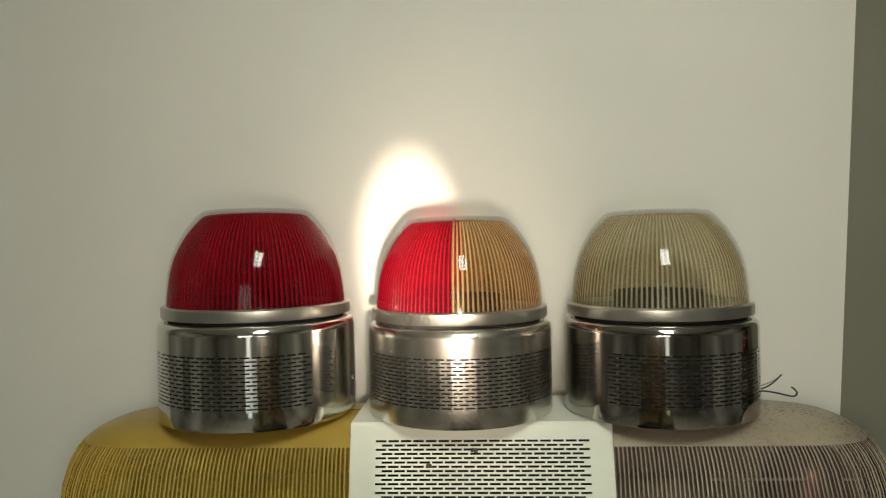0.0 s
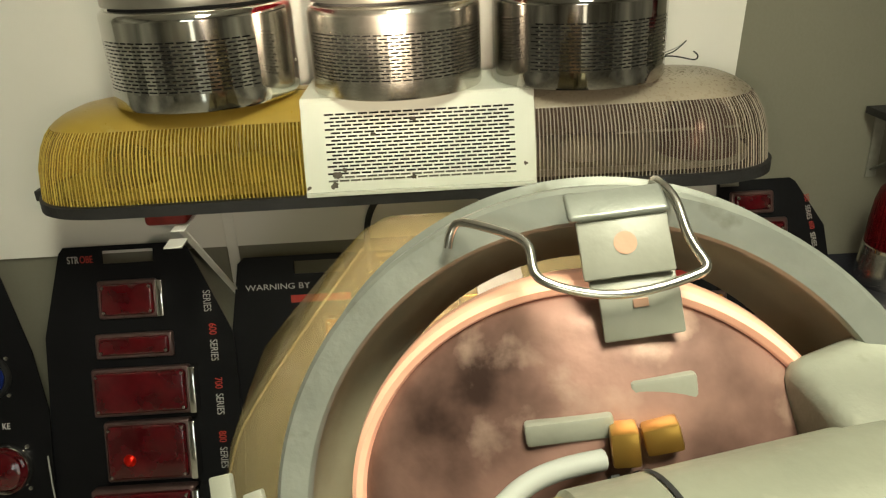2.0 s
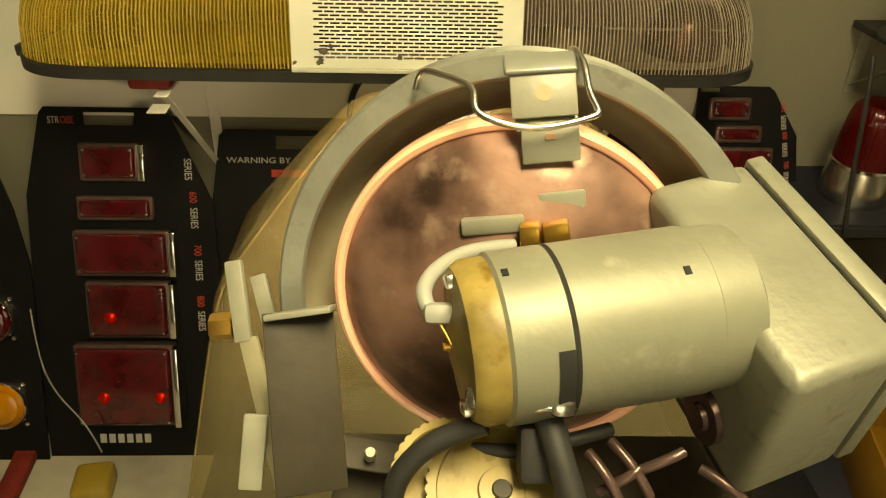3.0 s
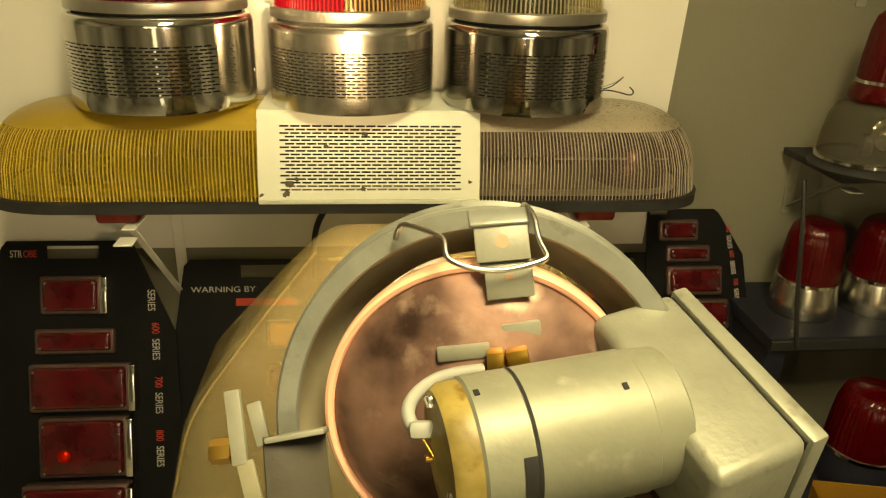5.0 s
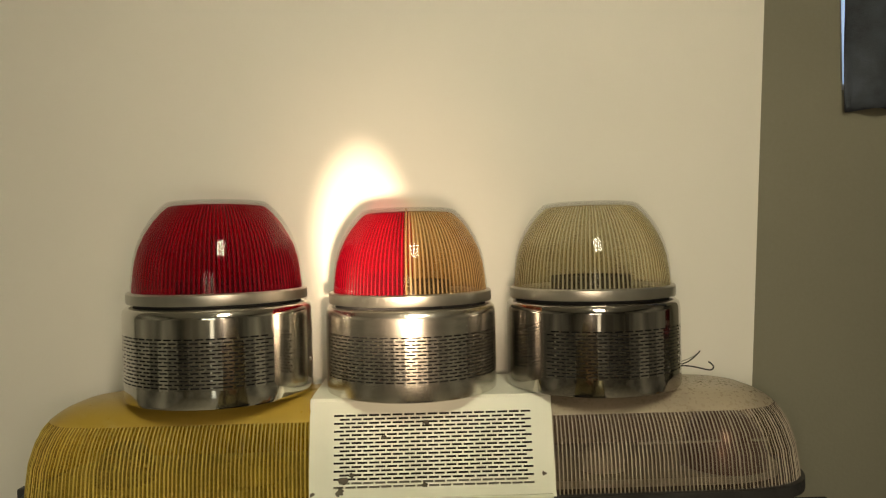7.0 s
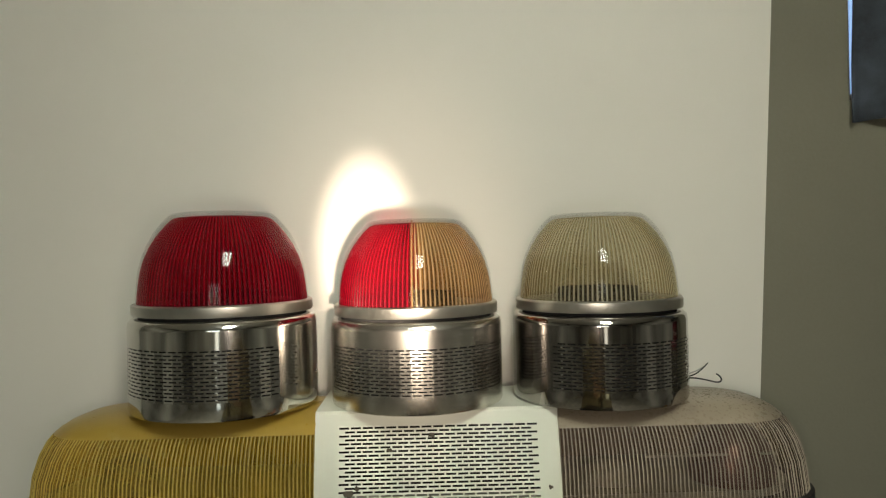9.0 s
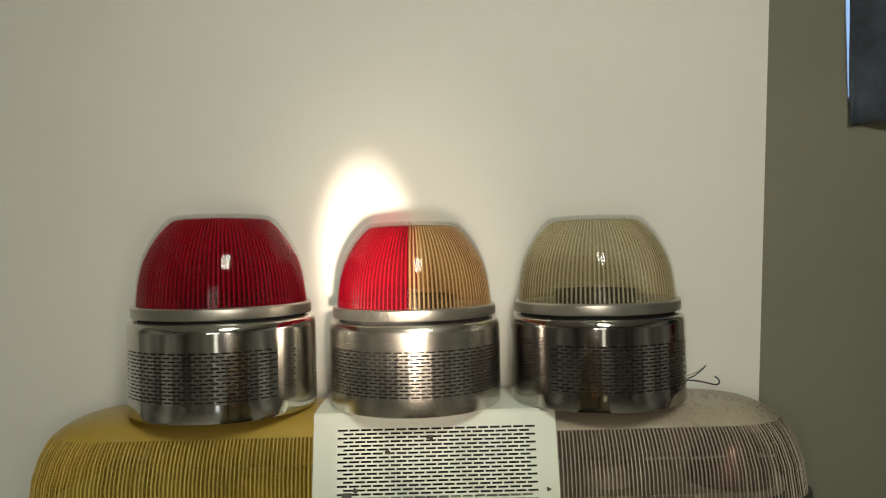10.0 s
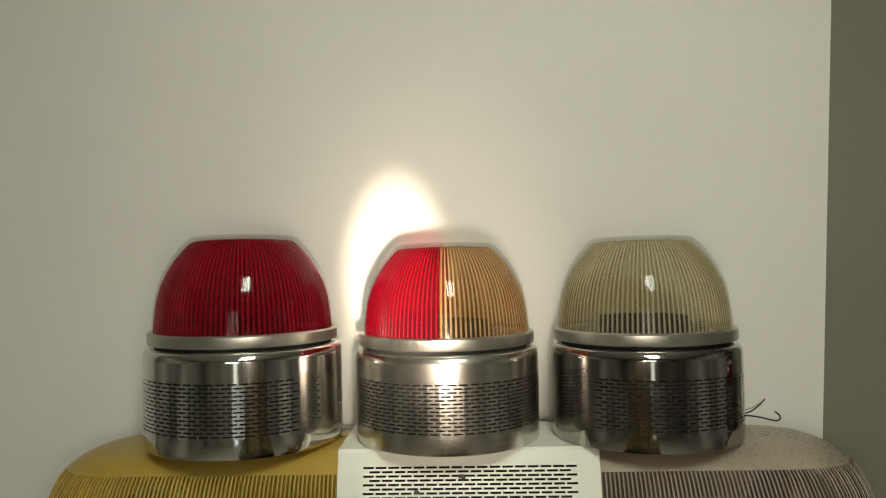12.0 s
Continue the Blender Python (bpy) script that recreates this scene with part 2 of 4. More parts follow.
def box(sx, sy, sz, at=(0, 0, 0), bevel=0.0, segs=2, bm=None):
    bm = bm or bmesh.new()
    r = bmesh.ops.create_cube(bm, size=1.0)
    vs = r["verts"]
    bmesh.ops.scale(bm, vec=(sx, sy, sz), verts=vs)
    bmesh.ops.translate(bm, vec=at, verts=vs)
    if bevel > 0:
        es = {e for v in vs for e in v.link_edges}
        bmesh.ops.bevel(bm, geom=list(es), offset=bevel, segments=segs, affect="EDGES", profile=0.5)
    return bm


def lathe(profile, segs=96, bm=None, a0=0.0, a1=2 * math.pi, ribs=0, amp=0.0, rib_rows=None):
    """Turns a profile of (r, z) round the z axis; ribs: count of flutes, on the rows where rib_rows is 1."""
    bm = bm or bmesh.new()
    full = abs(a1 - a0) > 6.28
    cols = []
    for i in range(segs if full else segs + 1):
        a = a0 + (a1 - a0) * i / segs
        f = 2 * amp * (abs(math.cos(ribs * a / 2)) - 0.5) if ribs else 0.0
        row = []
        for k, (r, z) in enumerate(profile):
            rr = r + (f * (rib_rows[k] if rib_rows else 1) if r > 1e-6 else 0)
            row.append(bm.verts.new((rr * math.cos(a), rr * math.sin(a), z)))
        cols.append(row)
    n = len(cols)
    # crest faces take the brighter lens copy: light lines painted, not refracted
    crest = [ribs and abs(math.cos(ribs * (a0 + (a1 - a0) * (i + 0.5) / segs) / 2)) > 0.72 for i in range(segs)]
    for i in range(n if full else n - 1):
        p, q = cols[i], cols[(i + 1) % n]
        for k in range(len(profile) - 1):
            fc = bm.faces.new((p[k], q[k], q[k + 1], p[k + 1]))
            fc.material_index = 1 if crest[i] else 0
    bmesh.ops.remove_doubles(bm, verts=bm.verts, dist=1e-6)
    return bm


def tube(points, r, name, material, parent=None, cyclic=False, label=""):
    """A round wire through the points."""
    cu = bpy.data.curves.new(name, "CURVE")
    cu.dimensions, cu.bevel_depth, cu.bevel_resolution, cu.use_fill_caps = "3D", r, 3, True
    sp = cu.splines.new("NURBS")
    sp.points.add(len(points) - 1)
    for p, q in zip(sp.points, points):
        p.co = (*q, 1)
    sp.order_u, sp.use_endpoint_u, sp.use_cyclic_u = min(4, len(points)), not cyclic, cyclic
    sp.resolution_u = 8
    tmp = bpy.data.objects.new(name, cu)
    me = bpy.data.meshes.new_from_object(tmp)
    bpy.data.objects.remove(tmp)
    me.materials.clear()
    me.materials.append(material)
    for p in me.polygons:
        p.use_smooth = True
    ob = new(name, me)
    ob.parent = parent
    if label:
        ob["label"] = label
    return ob


def words(text, size, material, name, parent, m, extrude=0.0004):
    cu = bpy.data.curves.new(name, "FONT")
    cu.body, cu.size, cu.extrude = text, size, extrude
    cu.align_x, cu.align_y = "CENTER", "CENTER"
    tmp = bpy.data.objects.new(name, cu)
    me = bpy.data.meshes.new_from_object(tmp)
    bpy.data.objects.remove(tmp)
    me.materials.clear()
    me.materials.append(material)
    ob = new(name, me)
    ob.parent = parent
    ob.matrix_local = m
    return ob


def slab(name, x0, x1, y0, y1, z0, z1, material, label, category, kind="structure", bevel=0.0):
    ob = finish(box(x1 - x0, y1 - y0, z1 - z0, bevel=bevel), name, material, smooth=False)
    ob.location = ((x0 + x1) / 2, (y0 + y1) / 2, (z0 + z1) / 2)
    return tagged(ob, label, category, kind=kind)


# ---- the room ----
FLOOR = 0.283
slab("floor", -2.2, 2.2, -3.6, 0.3, FLOOR - 0.1, FLOOR, M_FLOOR, "dull grey concrete floor", "floor")
slab("ceiling", -2.2, 2.2, -3.6, 0.3, 2.6, 2.7, M_CEIL, "plain off-white ceiling", "ceiling")
slab("wall_west", -2.3, -2.2, -3.5, 0.172, FLOOR, 2.6, M_ROOM, "unseen side wall with dark blotches for steel reflections", "wall")
slab("wall_east", 2.2, 2.3, -3.5, 0.172, FLOOR, 2.6, M_ROOM, "unseen side wall with dark blotches for steel reflections", "wall")

# wall behind the lights, with a small window high up
WX0, WX1, WZ0, WZ1 = 0.790, 1.47, 1.80, 2.45
wall_n = new("wall_north")
tagged(wall_n, "beige painted wall with a small window", "wall", kind="structure")
for nm, x0, x1, z0, z1 in (("wall_panel", -2.2, WX0, FLOOR, 2.6), ("wall_panel", WX1, 2.2, FLOOR, 2.6),
                           ("wall_panel", WX0, WX1, FLOOR, WZ0), ("wall_panel", WX0, WX1, WZ1, 2.6)):
    part(nm, box(x1 - x0, 0.11, z1 - z0, ((x0 + x1) / 2, 0.227, (z0 + z1) / 2)), M_WALL, wall_n, smooth=False)
win = empty("window_1", pose(0, 0, 0), "small window glowing with blue daylight behind a curtain", "window", kind="structure")
part("window_pane", box(WX1 - WX0, 0.004, WZ1 - WZ0, ((WX0 + WX1) / 2, 0.24, (WZ0 + WZ1) / 2)), M_GLASS, win, smooth=False).visible_shadow = False
for x0, x1, z0, z1 in ((WX0, WX0 + 0.025, WZ0, WZ1), (WX1 - 0.025, WX1, WZ0, WZ1), (WX0 + 0.025, WX1 - 0.025, WZ0, WZ0 + 0.02), (WX0 + 0.025, WX1 - 0.025, WZ1 - 0.025, WZ1)):
    part("window_frame", box(x1 - x0, 0.05, z1 - z0, ((x0 + x1) / 2, 0.235, (z0 + z1) / 2), 0.003), M_WHITE_METAL, win)
slab("backdrop", 0.4, 1.9, 0.42, 0.43, 1.5, 2.7, M_DAYLIGHT, "pale blue daylight outside the window", "sky")

# unseen rear wall behind the camera; window and low slot added for the lamps
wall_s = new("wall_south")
tagged(wall_s, "unseen rear wall with openings added for two lamps", "wall", kind="structure")
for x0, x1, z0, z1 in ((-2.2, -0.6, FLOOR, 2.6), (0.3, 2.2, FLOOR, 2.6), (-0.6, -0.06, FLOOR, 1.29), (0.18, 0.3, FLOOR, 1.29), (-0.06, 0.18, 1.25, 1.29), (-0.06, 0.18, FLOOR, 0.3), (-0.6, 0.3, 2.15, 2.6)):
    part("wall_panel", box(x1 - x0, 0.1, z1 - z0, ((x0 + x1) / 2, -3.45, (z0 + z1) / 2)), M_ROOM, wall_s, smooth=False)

# bars added to break the lamp's mirror image on the steel into streaks
rear = empty("added_rear_window", pose(0, -3.40, 0), "added rear window whose bars split its reflection", "window", kind="structure")
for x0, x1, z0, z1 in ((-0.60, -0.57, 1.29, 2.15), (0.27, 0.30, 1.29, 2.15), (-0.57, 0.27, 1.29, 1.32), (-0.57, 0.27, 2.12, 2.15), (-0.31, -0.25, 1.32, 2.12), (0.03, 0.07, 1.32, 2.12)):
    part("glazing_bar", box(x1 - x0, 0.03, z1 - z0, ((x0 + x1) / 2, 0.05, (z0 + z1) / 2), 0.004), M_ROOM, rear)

# white board fixed on the wall
bm = bmesh.new()
f = bm.faces.new([bm.verts.new(p) for p in ((-2.0, 0.162, 0.962), (0.592, 0.162, 0.962), (0.669, 0.162, 2.5), (-2.0, 0.162, 2.5))])
r = bmesh.ops.extrude_face_region(bm, geom=[f])
bmesh.ops.translate(bm, vec=(0, 0.009, 0), verts=[g for g in r["geom"] if isinstance(g, bmesh.types.BMVert)])
board = finish(bm, "display_board", M_BOARD, smooth=False)
tagged(board, "large plain white backing board fixed to the wall", "board")

# ---- light bar ----
BZ = 1.16
bar = empty("light_bar", pose(0, 0, BZ), "long vehicle light bar with yellow and clear ribbed ends", "light bar")


def plan_path(xs, xe, hy, n_str, n_arc, power=2.6):
    """Front edge from xs to the rounded end at xe and back along the rear edge: (x, y, nx, ny) rows."""
    s = 1 if xe > xs else -1
    re = min(hy * 1.25, abs(xe - xs) * 0.6)
    xc = xe - s * re
    pts = []
    for i in range(n_str):
        pts.append((xs + (xc - xs) * i / n_str, -hy, 0, -1))
    # angles at even steps along the rounded end
    fine = [-math.pi / 2 + math.pi * i / 3000 for i in range(3001)]
    curve = [(math.copysign(abs(math.cos(a)) ** (2 / power), math.cos(a)) * re, math.copysign(abs(math.sin(a)) ** (2 / power), math.sin(a)) * hy) for a in fine]
    length = [0.0]
    for p, q in zip(curve, curve[1:]):
        length.append(length[-1] + math.hypot(q[0] - p[0], q[1] - p[1]))
    for a in np.interp(np.linspace(0, length[-1], n_arc + 1), length, fine):
        a = float(a)
        ca, sa = math.cos(a), math.sin(a)
        px = math.copysign(abs(ca) ** (2 / power), ca) * re
        py = math.copysign(abs(sa) ** (2 / power), sa) * hy
        nx, ny = ca / re, sa / hy
        nn = math.hypot(nx, ny)
        pts.append((xc + s * px, py, s * nx / nn, ny / nn))
    for i in range(1, n_str + 1):
        pts.append((xc + (xs - xc) * i / n_str, hy, 0, 1))
    return pts


SECTION = ((0.000, 0.121, 0.000), (0.012, 0.1205, 0.001), (0.05, 0.117, 0.006), (0.080, 0.1115, 0.016), (0.100, 0.106, 0.027), (0.112, 0.1015, 0.036))


def ribbed_lens(xs, xe, pitch=0.0060, amp=0.0022):
    """Fluted wall; the run along the foot sets the flutes of every row, so that they stand upright."""
    bm = bmesh.new()
    s = 1 if xe > xs else -1
    wave, run, last = [], 0.0, None
    rows = []
    for k, (z, hy, inset) in enumerate(SECTION):
        pts = plan_path(xs, xe - s * inset, hy, 460, 420)
        if k == 0:
            for x, y, nx, ny in pts:
                run += math.hypot(x - last[0], y - last[1]) if last else 0.0
                last = (x, y)
                wave.append(abs(math.cos(math.pi * run / pitch)))
        a = amp * (0.3 if k == len(SECTION) - 1 else 1.0)
        row = []
        for (x, y, nx, ny), w in zip(pts, wave):
            f = 2 * a * (w - 0.5)
            row.append(bm.verts.new((x + nx * f, y + ny * f, z)))
        rows.append(row)
    for p, q in zip(rows, rows[1:]):
        for i in range(len(p) - 1):
            fc = bm.faces.new((p[i], p[i + 1], q[i + 1], q[i]))
            # brighter copy on the crests, so the stripes are in the colour
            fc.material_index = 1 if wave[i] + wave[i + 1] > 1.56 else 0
    return bm


def lens_top(xs, xe):
    bm = bmesh.new()
    s = 1 if xe > xs else -1
    rows = []
    for z, hy, inset in ((0.1118, 0.1022, 0.0355), (0.118, 0.0985, 0.043), (0.126, 0.089, 0.056), (0.133, 0.075, 0.075), (0.138, 0.055, 0.10), (0.1405, 0.03, 0.14), (0.1405, 0.002, 0.17)):
        rows.append([bm.verts.new((x, y, z)) for x, y, nx, ny in plan_path(xs, xe - s * inset, hy, 20, 40)])
    for p, q in zip(rows, rows[1:]):
        for i in range(len(p) - 1):
            bm.faces.new((p[i], p[i + 1], q[i + 1], q[i]))
    return bm


left = part("yellow_lens", ribbed_lens(-0.172, -0.622), M_YELLOW, bar, "yellow translucent ribbed lens")
part("lens_top", lens_top(-0.172, -0.622), M_YELLOW_TOP, left, "dull yellow smooth lens top")
right = part("clear_lens", ribbed_lens(0.188, 0.590), M_PURPLE, bar, "clear ribbed lens faded brown and purple")
part("lens_top", lens_top(0.188, 0.590), M_PURPLE_TOP, right, "dusty brownish smooth lens top")


def tray(xa, xb, hy, z0, z1):
    bm = bmesh.new()
    mid = (xa + xb) / 2
    pts = [(x, y) for x, y, _, _ in plan_path(mid, xb, hy, 8, 40)]
    pts += [(x, y) for x, y, _, _ in reversed(plan_path(mid, xa, hy, 8, 40))][1:-1]
    lo = [bm.verts.new((x, y, z0)) for x, y in pts]
    hi = [bm.verts.new((x, y, z1)) for x, y in pts]
    bm.faces.new(lo)
    bm.faces.new(hi)
    for i in range(len(pts)):
        j = (i + 1) % len(pts)
        bm.faces.new((lo[i], lo[j], hi[j], hi[i]))
    return bm


part("base_tray", tray(-0.629, 0.598, 0.128, -0.02, -0.0015), M_BLACK, bar, "black base tray with a rounded rim")
part("end_tab", box(0.012, 0.02, 0.018, (-0.631, -0.03, -0.004), 0.002), M_BLACK, bar)
part("inner_deck", tray(-0.59, 0.56, 0.10, 0.0, 0.012), M_TAB, bar)


for x, r, h, m, nm in ((-0.27, 0.050, 0.034, M_TAB, "lamp_bowl"), (-0.47, 0.045, 0.06, M_DARKSTEEL, "motor_housing"), (0.275, 0.040, 0.030, M_TAB, "lamp_bowl"), (0.47, 0.066, 0.085, M_BEZEL, "motor_housing")):
    part(nm, lathe([(r, 0.0), (r * 0.98, h * 0.3), (r * 0.85, h * 0.65), (r * 0.6, h * 0.88), (r * 0.3, h * 0.98), (0.0, h)], 40), m, bar, m=pose(x, -0.035, 0.0125))
part("inner_rail", box(0.20, 0.003, 0.004, (0.42, -0.086, 0.062), 0.001), M_TAB, bar, "pale inner rail behind the clear lens")

# speaker housing in the middle: shell of five faces, the front punched with slots
GX0, GX1, GZ0, GZ1 = -0.1385, 0.1585, 0.0145, 0.1185


def front_y(z):
    return -0.1240 + (z / 0.139) * 0.040


def slot_panel(x0, x1, z0, z1, cols, rows, place, wide=0.8, tall=0.42):
    """A sheet punched with rows of slots, each second row set off by half a pitch; place(x, z) gives the point."""
    bm = bmesh.new()
    pz = (z1 - z0) / rows
    px = (x1 - x0) / cols

    def quad(a, b, c, d):
        bm.faces.new([bm.verts.new(place(*p)) for p in (a, b, c, d)])

    for r in range(rows):
        zb, zs = z0 + r * pz, z0 + r * pz + pz * (1 - tall)
        for i in range(cols):
            xa, xb = x0 + i * px, x0 + (i + 1) * px
            quad((xa, zb), (xb, zb), (xb, zs), (xa, zs))
        off = px * 0.5 if r % 2 else 0.0
        edges = [x0]
        n = cols if not r % 2 else cols - 1
        for i in range(n):
            c = x0 + off + (i + 0.5) * px
            edges += [c - px * wide / 2, c + px * wide / 2]
        edges.append(x1)
        zt = zb + pz
        for i in range(0, len(edges), 2):
            quad((edges[i], zs), (edges[i + 1], zs), (edges[i + 1], zt), (edges[i], zt))
    return bm


hx0, hx1, ht = -0.173, 0.189, 0.1412


def P3(x, z):
    return (x, front_y(z), z)


bm = bmesh.new()


def quad(*ps):
    bm.faces.new([bm.verts.new(p) for p in ps])


quad(P3(hx0, -0.002), P3(hx1, -0.002), P3(hx1, GZ0), P3(hx0, GZ0))
quad(P3(hx0, GZ1), P3(hx1, GZ1), P3(hx1, ht - 0.004), P3(hx0, ht - 0.004))
quad(P3(hx0, GZ0), P3(GX0, GZ0), P3(GX0, GZ1), P3(hx0, GZ1))
quad(P3(GX1, GZ0), P3(hx1, GZ0), P3(hx1, GZ1), P3(GX1, GZ1))
yt = front_y(ht)
quad(P3(hx0, ht - 0.004), P3(hx1, ht - 0.004), (hx1, yt + 0.003, ht), (hx0, yt + 0.003, ht))
quad((hx0, yt + 0.003, ht), (hx1, yt + 0.003, ht), (hx1, 0.086, ht), (hx0, 0.086, ht))
quad((hx0, 0.086, ht), (hx1, 0.086, ht), (hx1, 0.125, -0.002), (hx0, 0.125, -0.002))
for x in (hx0, hx1):
    quad((x, front_y(-0.002), -0.002), (x, 0.125, -0.002), (x, 0.086, ht), (x, yt + 0.003, ht), (x, front_y(ht - 0.004), ht - 0.004))
bmesh.ops.remove_doubles(bm, verts=bm.verts, dist=1e-5)
shell = part("shell", bm, M_BOX, bar, "off-white painted shell, scratched at the edges", smooth=False)
part("speaker_grille", slot_panel(GX0, GX1, GZ0, GZ1, 17, 19, P3, 0.84, 0.5), M_BOX, bar, "off-white grille of small slots", smooth=False)
# near-black sheet holds the shade behind the grille slots
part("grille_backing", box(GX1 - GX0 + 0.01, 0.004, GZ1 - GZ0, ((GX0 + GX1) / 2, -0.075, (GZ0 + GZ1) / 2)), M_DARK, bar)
part("lower_lip", box(0.355, 0.006, 0.007, (0.006, -0.1285, 0.001), 0.0015), M_BOX, bar)
rng = random.Random(4)
for i, (sx, sz, sr) in enumerate(((-0.121, 0.028, 0.008), (-0.128, 0.012, 0.006), (-0.11, 0.035, 0.004), (-0.004, 0.02, 0.005), (0.0, 0.105, 0.005), (-0.062, 0.086, 0.004), (-0.168, 0.01, 0.004), (0.172, 0.03, 0.004))):
    bm = bmesh.new()
    vs = []
    for k in range(14):
        a = 2 * math.pi * k / 14
        rr = sr * (0.6 + 0.7 * rng.random())
        x, z = sx + rr * math.cos(a), sz + rr * math.sin(a) * 0.8
        vs.append(bm.verts.new((x, front_y(z) - 0.0006, z)))
    bm.faces.new(vs)
    part("stain", bm, M_SPOT, bar, "dark rust stain", smooth=False)

# ---- the three beacons ----
DOME = ((0.1305, 0.0), (0.1300, 0.012), (0.1285, 0.030), (0.1260, 0.050), (0.1205, 0.072), (0.1120, 0.092), (0.1010, 0.111), (0.0890, 0.126), (0.0805, 0.1345), (0.0775, 0.1365))


def dome_shell(a0, a1, k=1.0, thick=0.004, ribs=112, amp=0.0018):
    prof = [((r - thick - 0.02 * z) * k, z * 0.955 * k) for r, z in DOME]
    share = abs(a1 - a0) / (2 * math.pi)
    return lathe(prof, int(1120 * share), a0=a0, a1=a1, ribs=ribs, amp=amp)


def dome_skin(a0, a1, k=1.0):
    return lathe([(r * k, z * k) for r, z in DOME], int(128 * abs(a1 - a0) / 6.2), a0=a0, a1=a1)


def beacon(name, x, y, z0, k, halves, band, label, steel, turn=0.0):
    """z0: underside. band: first and last angle of the slotted band, degrees from the front."""
    ob = empty(name, pose(x, y, z0, 0, 0, turn), label, "beacon", "beacons on the light bar")
    R, H = 0.1425 * k, 0.1415 * k
    za, zb = 0.028 * k, 0.101 * k
    a0, a1 = [radians(-90 + d) for d in band]
    # shell: full rings above and below, plain wall beside the band
    part("base_shell", lathe([(0.0, 0.0), (R - 0.006, 0.0), (R - 0.001, 0.002), (R, 0.006), (R, za)], 128), steel, ob, "polished steel base")
    part("shoulder", lathe([(R, zb), (R, H - 0.016), (R, H - 0.0145), (R, H - 0.014), (R - 0.0015, H - 0.006), (R - 0.007, H - 0.001), (R - 0.02, H), (R - 0.03, H - 0.002)], 128), steel, ob)
    part("side_wall", lathe([(R, za), (R, zb)], 96, a0=a1, a1=a0 + 2 * math.pi), steel, ob)
    cols = int(abs(a1 - a0) * R / 0.0155)
    part("slotted_band", slot_panel(a0, a1, za, zb, cols, 14, lambda a, z: (R * math.cos(a), R * math.sin(a), z), 0.78, 0.40), steel, ob, "steel band punched with rows of slots")
    # near-black drum behind the slots, the base's inner shade as its colour
    part("shade_drum", lathe([(R - 0.006, za - 0.01), (R - 0.006, zb + 0.01)], 96), M_DARK, ob)
    part("screw", lathe([(0.0, 0.003), (0.003, 0.0025), (0.004, 0.0)], 12), M_CHROME, ob, m=Matrix.Rotation(a1 + 0.7, 4, "Z") @ pose(R - 0.0005, 0, 0.05 * k, 0, 90, 0))
    # near-black strip darkens the gap under the clamp ring
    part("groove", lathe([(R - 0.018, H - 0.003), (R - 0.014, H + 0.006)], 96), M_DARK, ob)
    Rr = 0.1365 * k
    ring = part("clamp_ring", lathe([(Rr - 0.008, H + 0.004), (Rr - 0.001, H + 0.004), (Rr, H + 0.006), (Rr, H + 0.019), (Rr - 0.002, H + 0.021), (Rr - 0.008, H + 0.021)], 128), M_ALU, ob, "dull aluminium clamp ring")
    zd = H + 0.019
    top = zd + 0.1365 * k
    for b0, b1, m, lab in halves:
        lens = part("dome_lens", dome_shell(radians(b0), radians(b1), k), m, ob, lab, m=pose(0, 0, zd))
        part("gloss_skin", dome_skin(radians(b0), radians(b1), k), M_GLAZE, lens, "smooth clear outer face", m=pose(0, 0, zd))
        part("skin_top", lathe([(0.0775 * k, 0.1365 * k), (0.074 * k, 0.1385 * k), (0.06 * k, 0.1400 * k), (0.03 * k, 0.1415 * k), (0.0, 0.142 * k)], 60, a0=radians(b0), a1=radians(b1)), M_GLAZE, lens, m=pose(0, 0, zd))
        part("dome_top", lathe([(0.0708 * k, 0.1303 * k), (0.068 * k, 0.1316 * k), (0.055 * k, 0.1328 * k), (0.03 * k, 0.134 * k), (0.0, 0.1345 * k)], 60, a0=radians(b0), a1=radians(b1)), m, lens, m=pose(0, 0, zd))
    if len(halves) > 1:
        part("seam", tube_mesh([(0, -r * k - 0.0006, z * k) for r, z in DOME], 0.0014), M_CLEAR, ob, m=pose(0, 0, zd))
    # inside: deck, lamp carrier and a reflector
    part("deck", lathe([(0.0, H + 0.012), (Rr - 0.009, H + 0.012)], 64), M_TAB, ob)
    part("gear_ring", lathe([(0.066 * k, H + 0.013), (0.066 * k, H + 0.036), (0.058 * k, H + 0.036), (0.058 * k, H + 0.013)], 48), M_DARK, ob)
    return ob


def tube_mesh(points, r):
    bm = bmesh.new()
    rings = []
    for p in points:
        rings.append([bm.verts.new((p[0] + r * math.cos(a), p[1] + r * math.sin(a) * 0.7, p[2])) for a in [2 * math.pi * i / 8 for i in range(8)]])
    for p, q in zip(rings, rings[1:]):
        for i in range(8):
            bm.faces.new((p[i], p[(i + 1) % 8], q[(i + 1) % 8], q[i]))
    return bm


TOP = BZ + 0.1413
beacon("red_beacon", -0.328, 0.0, TOP, 1.02, [(0, 360, M_RED, "deep red ribbed dome")], (-88, 47), "red ribbed warning beacon on a slotted steel base", M_STEEL)
beacon("two_tone_beacon", -0.021, 0.0, TOP, 0.955, [(90, 270, M_RED, "red ribbed half dome"), (270, 450, M_AMBER_PALE, "pale amber ribbed half dome")], (-68, 86), "half red, half amber beacon on a slotted steel base", M_STEEL_DULL, -1.5)
